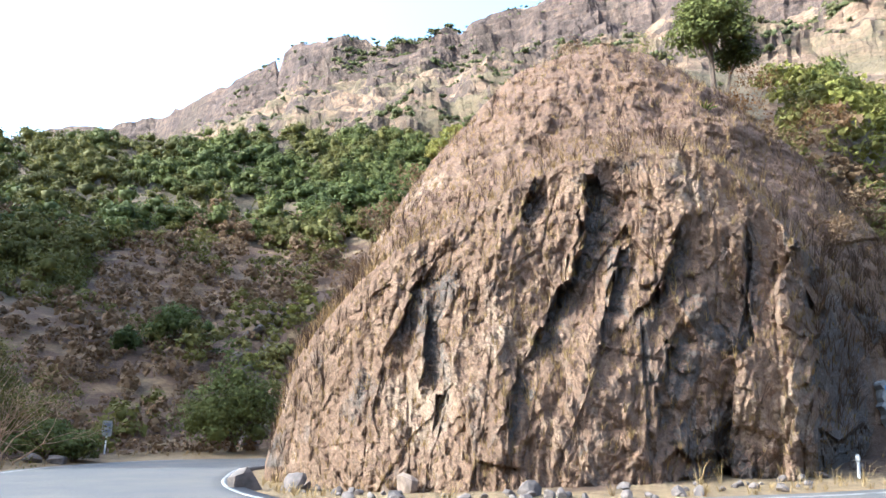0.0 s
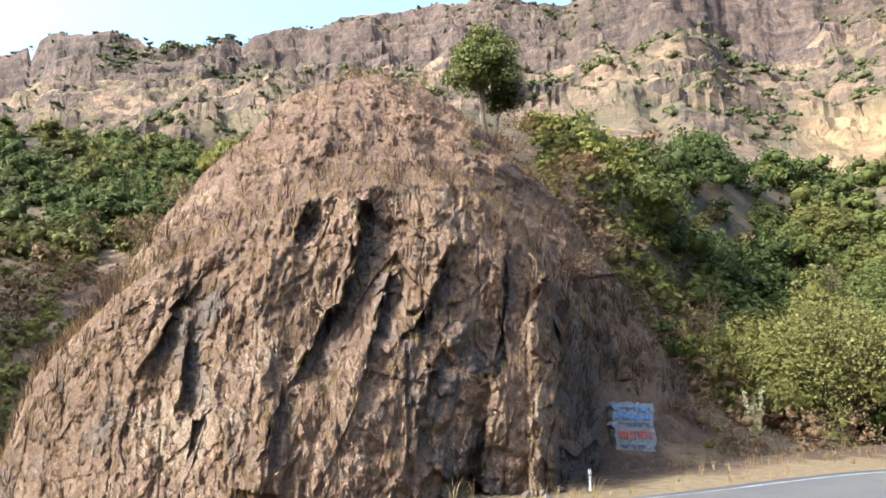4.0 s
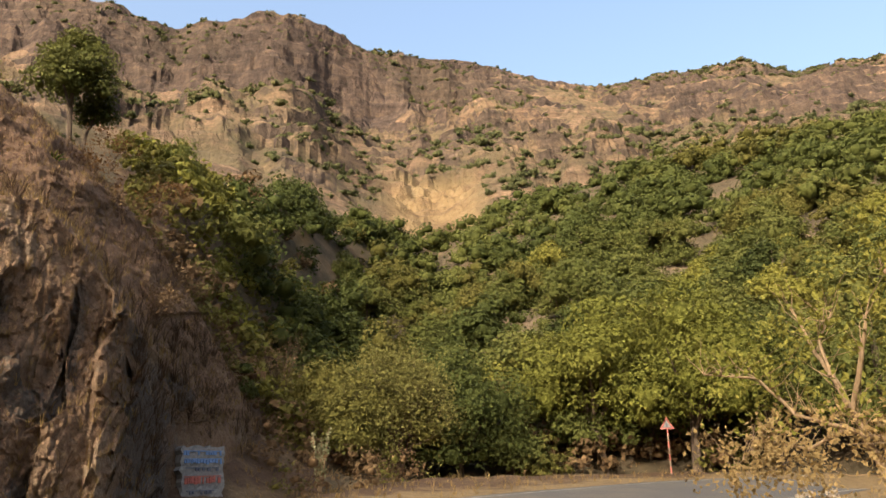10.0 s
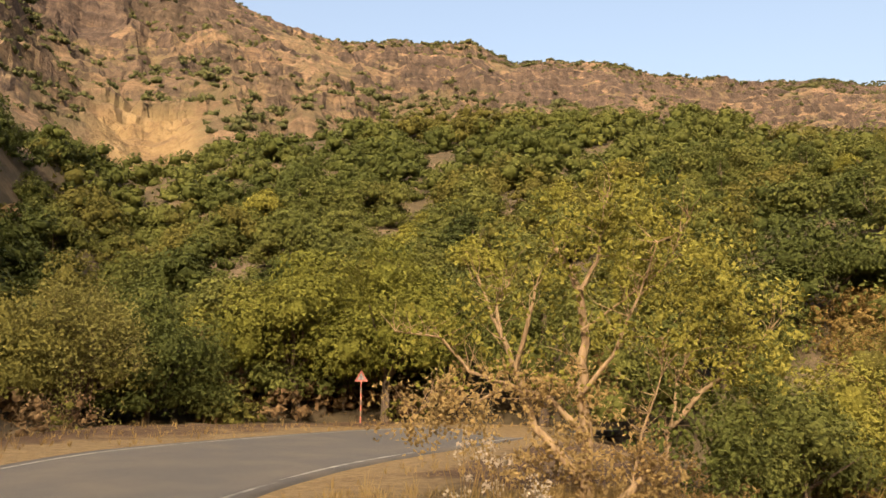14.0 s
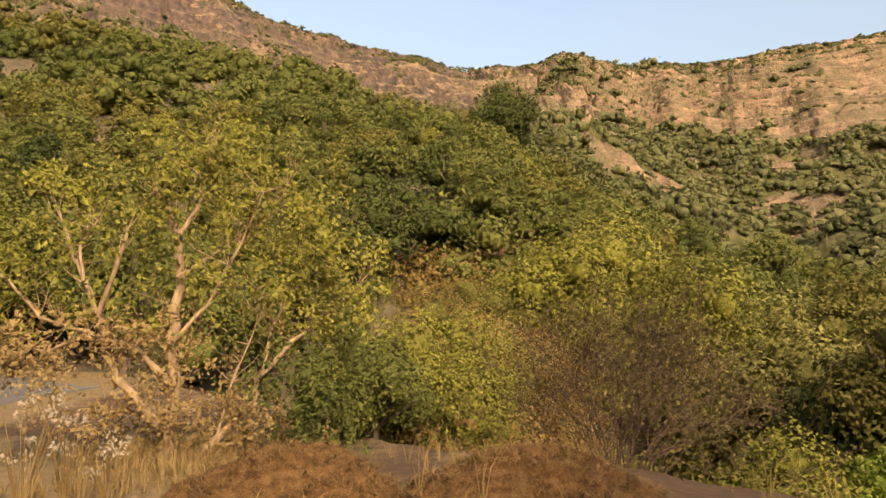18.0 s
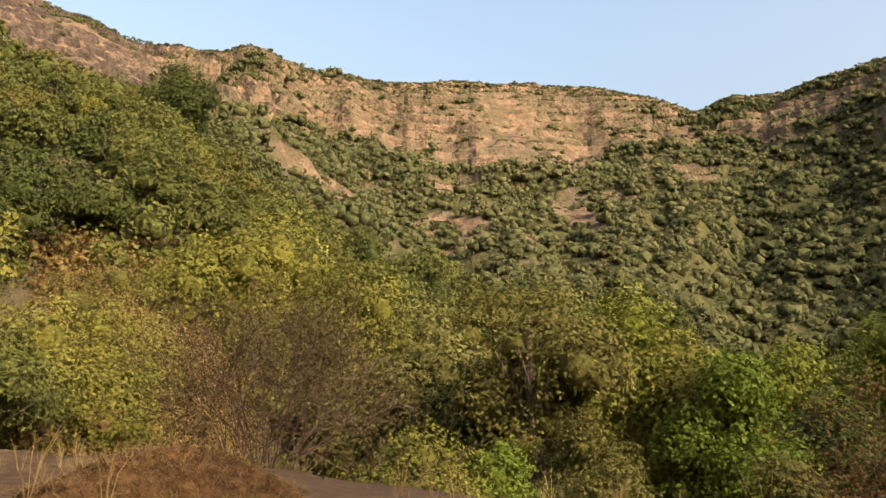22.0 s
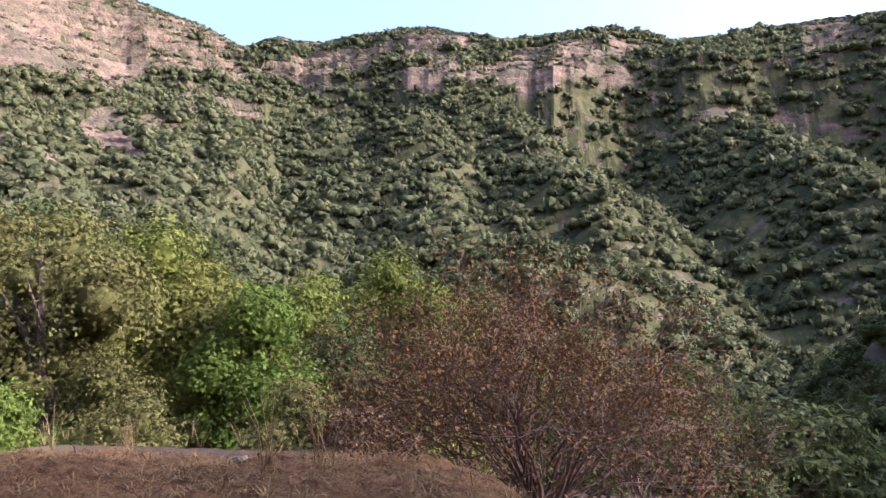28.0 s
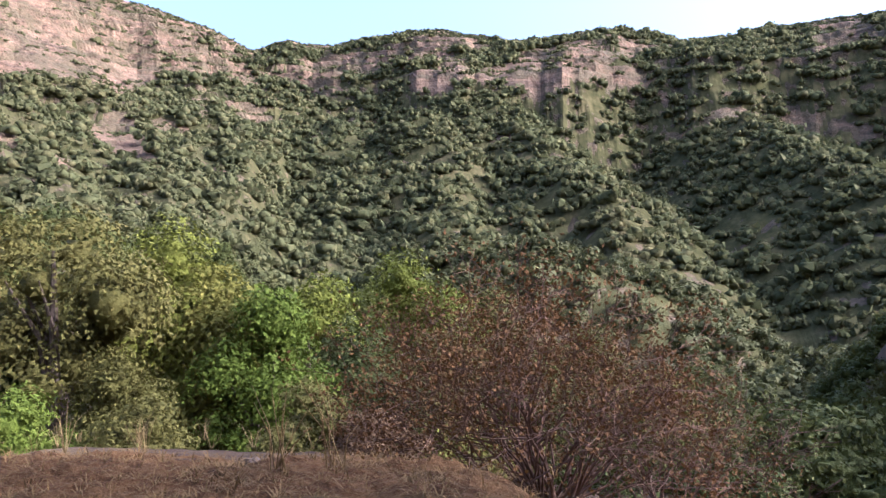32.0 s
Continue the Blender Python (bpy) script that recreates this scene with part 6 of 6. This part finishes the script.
# small distance sign by the lower bend
sx, sy, sz = spot(-23.1, 36.0)
km = thing("road_sign", pose(sx, sy, sz, 0, 0, 23), "small white roadside sign with dark bars on a post", "road sign")
h0 = EYE.z + 36 * math.tan(radians(-3.25)) - sz
part("post", mesh_of("post", *tubes([[((0, 0, -0.2), 0.03), ((0, 0, h0 + 0.2), 0.03)]], 8), M_STEEL), km)
plate = part("plate", box_mesh("plate", 0.40, 0.03, 0.66, M_WHITE), km)
plate.location = (0, -0.04, h0)
for dz in (0.16, -0.10):
    o = part("lettering_bar", box_mesh("lettering_bar", 0.24, 0.02, 0.12, M_DARK, 0), plate)
    o.location = (0, -0.018, dz)

# white-topped marker post on the verge
sx, sy, sz = spot(28.4, 18.2)
post = thing("marker_post", pose(sx, sy, sz), "small white-topped marker post on the dusty verge", "post")
part("post", mesh_of("post", *tubes([[((0, 0, -0.1), 0.035), ((0, 0, 0.34), 0.03)]], 8), M_STEEL), post)
part("cap", mesh_of("cap", *blob(g, (0, 0, 0.40), (0.06, 0.06, 0.09), 5, 8, 0.08), M_WHITE), post)

# pale broad-leaved plant at the road edge, and the white dry weeds on the near verge
sx, sy, sz = spot(39.8, 29.5)
plant = thing("roadside_plant", pose(sx, sy, sz), "tall pale green plant with upright leafy stems at the road edge", "plant")
g4 = np.random.default_rng(690)
for k in range(9):
    a, h = k * 0.7, g4.uniform(1.3, 2.35)
    q = g4.uniform(0.12, 0.38) * h / 2.2
    path = [((0.05 * math.cos(a), 0.05 * math.sin(a), -0.1), 0.03), ((math.cos(a) * q * 0.55, math.sin(a) * q * 0.55, h * 0.45), 0.024), ((math.cos(a) * q, math.sin(a) * q, h), 0.012)]
    part("stem", mesh_of("stem", *tubes([path], 5), M_BARK_PALE), plant)
    n = 60
    u = np.linspace(0.25, 1.0, n)[:, None]
    c = np.array(path[0][0]) * (1 - u) + np.array(path[2][0]) * u + g4.normal(size=(n, 3)) * 0.04
    part("foliage", mesh_of("foliage", *leaves(c, g4.normal(size=(n, 3)) + np.array([0, 0, 0.3]), 0.085, g4, 1.8), M_LEAF_GREY), plant)
for az, r, high, seed in [(73.2, 8.6, 1.25, 691), (75.6, 9.2, 1.35, 692), (78.0, 9.4, 0.8, 694)]:
    g4 = np.random.default_rng(seed)
    x, y, z = spot(az, r)
    weed = thing("dry_weed", pose(x, y, z), "pale dry weed with fluffy white seed heads", "plant")
    paths, tops = [], []
    for k in range(16):
        a, h = g4.uniform(0, 6.28), high * g4.uniform(0.5, 1.0)
        q = g4.uniform(0.05, 0.38)
        top = (math.cos(a) * q, math.sin(a) * q, h)
        paths.append([((0, 0, -0.05), 0.008), ((math.cos(a) * q * 0.4, math.sin(a) * q * 0.4, h * 0.55), 0.006), (top, 0.003)])
        tops.append(top)
    for path in paths:
        part("stem", mesh_of("stem", *tubes([path], 4), M_GRASS_DRY), weed)
    c = np.repeat(np.array(tops)[::2], 16, 0) + g4.normal(size=(len(tops[::2]) * 16, 3)) * 0.04
    part("seed_fluff", mesh_of("seed_fluff", *leaves(c, g4.normal(size=c.shape), 0.035, g4, 1.4), M_LEAF_PALE), weed)

# crumpled plastic caught among the weeds
M_TEAL = plain("teal_plastic_film", (0.10, 0.30, 0.26), 0.35, 0.3)
me = stone_mesh(699, 0.09, 1.3)
me.materials[0] = M_TEAL
bx, by = polar(75.2, 9.6)
litter = tagged(new("plastic_bag", me), "crumpled teal plastic bag caught in dry weeds", "litter")
litter.matrix_basis = pose(float(bx), float(by), float(land_z(np.array([75.2]), np.array([9.6]))[0]) + 0.05, 20, 10, 40)

# spiky pale rosette on the ledge, small bushes on and beside the rock
fx, fy = polar(19.7, 27.0)
fern = thing("ledge_plant", pose(float(fx), float(fy), EYE.z + 27 * math.tan(radians(20.0))), "pale green rosette plant growing on the rock ledge", "plant")
for k in range(18):
    a = k * 2.4
    q = 0.15 + 0.5 * (k / 18)
    part("frond", mesh_of("frond", *tubes([[((0, 0, 0), 0.02), ((math.cos(a) * q * 0.5, math.sin(a) * q * 0.5, 0.45), 0.035), ((math.cos(a) * q * 1.1, math.sin(a) * q * 1.1, 0.52), 0.006)]], 4), M_LEAF_BRIGHT if k % 3 else M_LEAF_YELLOW), fern)
BRUSH = [(-4.6, 25.5, 11.5, 1.0, 1.3, M_LEAF_DRY), (-2.2, 27.5, 14.2, 1.1, 1.4, M_LEAF_DRY), (-6.6, 23.5, 7.6, 0.8, 1.0, M_LEAF_DRY), (22.5, 30, 19.6, 1.2, 1.3, M_LEAF_RED), (24.2, 29, 16.8, 1.3, 1.3, M_LEAF_DRY), (25.8, 25.5, 11.6, 0.9, 0.8, M_LEAF_DRY), (27.6, 25, 11.0, 1.0, 0.8, M_LEAF_DRY),
         (10.0, 36, 24.6, 1.0, 1.2, M_LEAF_DRY), (15.5, 38, 23.8, 1.4, 1.8, M_LEAF_OLIVE), (29.5, 30, 12.0, 1.2, 1.4, M_LEAF_DRY), (32, 33, 9, 1.3, 1.5, M_LEAF_OLIVE), (27.2, 35, 18.0, 1.4, 1.6, M_LEAF_RED), (23.6, 36, 21.2, 1.4, 1.6, M_LEAF_RED)]
for k, (az, r, el, wide, tall_m, leaf) in enumerate(BRUSH):
    twiggy_bush("dry_shrub", az, r, wide, tall_m, 700 + k, "leafless brown brush on the rock slope", leaf, M_TWIG, 9, 4, 4, 0.07, 0.02, 1.1, 0.2, 0.12, 0.15, el)


def rooted_tree(az, r, el, half, high, leaf, seed, label, size, count):
    """A bush standing on a slope at a given height."""
    g5 = np.random.default_rng(seed)
    x, y = polar(az, r)
    ob = thing("bush", pose(float(x), float(y), EYE.z + r * math.tan(radians(el))), label, "bush")
    part("trunk", mesh_of("trunk", *tubes(trunk_paths(g5, high * 0.3, high * 0.6, half, 0.05, 5), 5), M_BARK), ob)
    part("crown", mesh_of("crown", *crown_cloud(g5, half, high, 9, count * 2, size * 0.7, 0.9, 0.0), leaf, True), ob)


rooted_tree(0.6, 33.5, 16.0, 1.4, 3.0, M_LEAF_YELLOW, 720, "light green bush behind the shoulder of the rock", 0.16, 1300)
rooted_tree(34.2, 33, 4.0, 0.8, 2.3, M_LEAF_DEEP, 721, "small dark green bush on the bare slope", 0.13, 800)

# ---- undergrowth ----
NEAR_SHRUBS = [crown_cloud(np.random.default_rng(760 + k), 1.0, 1.3, 5, 250, 0.075, core=0.35, res=(3, 5)) for k in range(3)]
SHRUBS = [crown_cloud(np.random.default_rng(730 + k), 1.0, 1.3, 3, 90, 0.16, core=0.4, res=(3, 5)) for k in range(5)]
under = {"yellow": [], "olive": [], "dry": [], "gold": [], "deep": []}
close = {"yellow": [], "olive": [], "dry": [], "gold": [], "deep": []}
for az0, az1, r0, r1, gap, dryness in [(92, 205, 11.5, 50, 2.1, -0.35), (40, 96, 38, 60, 2.4, 0.1), (55, 79, 40.5, 48, 1.3, 0.7), (-38, -8, 30, 118, 2.5, 0.5), (24, 46, 26, 70, 2.2, 0.3), (25, 39, 34, 62, 1.45, -0.25), (99, 112, 18, 48, 1.1, -0.5), (-36, -9, 21, 60, 1.9, 0.4)]:
    az, r, _ = scatter(int(az0) + 740, az0, az1, r0, r1, gap)
    x, y = polar(az, r)
    z = land_z(az, r)
    rd = road_distance(x, y)
    R, _ = rings(az)
    d = fbm(x * 0.12, y * 0.12, 69, 2)
    for i in range(len(az)):
        if rd[i] < (4.6 if az0 == -36 else 6.5) or r[i] < R[i, 1] + 1.2 or (156 < az[i] < 181 and r[i] < 13.5) or (126 < az[i] < 158 and r[i] < 25) or (62.5 < az[i] < 67.5 and r[i] < 43) or (103 < az[i] < 124 and r[i] < 16) or (dryness > 0.5 and g.uniform() < 0.2):
            continue
        t = d[i] + dryness + g.uniform(-0.3, 0.3)
        key = "dry" if t > 0.35 else "olive" if t > -0.15 else "yellow"
        if 97 < az[i] < 111 and r[i] < 48:
            key = "gold" if t < 0.2 else "dry"
        if az[i] > 168 or (az[i] < -5 and t < (-0.2 if az0 != -36 else -0.3)):
            key = "deep"
        elif az0 == -36:
            key = "dry"
        (under if r[i] > 33 else close)[key].append((x[i], y[i], z[i] - 0.2, g.uniform(0.6, 1.4) * (1 + r[i] / 110) * (0.6 if az0 in (172, -36) else 1.0), g.uniform(0, 6.28)))
stuff_of("undergrowth", "yellow-green undergrowth on the valley slope", "bushes", 751, under["yellow"], SHRUBS, M_LEAF_YELLOW)
stuff_of("undergrowth", "olive undergrowth between the trees", "bushes", 752, under["olive"], SHRUBS, M_LEAF_OLIVE)
stuff_of("undergrowth", "golden dry grass and shrubs on the sunlit bank", "bushes", 755, under["gold"] or close["gold"][:4], NEAR_SHRUBS, M_LEAF_GOLD)
stuff_of("undergrowth", "dark green low bushes on the slopes", "bushes", 756, under["deep"], SHRUBS, M_LEAF_DEEP)
stuff_of("dry_scrub", "dry brown scrub on the bare slopes", "bushes", 753, under["dry"], SHRUBS, M_LEAF_DRY)
for key, mat in (("yellow", M_LEAF_YELLOW), ("olive", M_LEAF_OLIVE), ("dry", M_LEAF_DRY), ("gold", M_LEAF_GOLD), ("deep", M_LEAF_DEEP)):
    if close[key]:
        stuff_of("undergrowth", "fine-leaved low bushes just below the verge", "bushes", 754, close[key], NEAR_SHRUBS, mat)
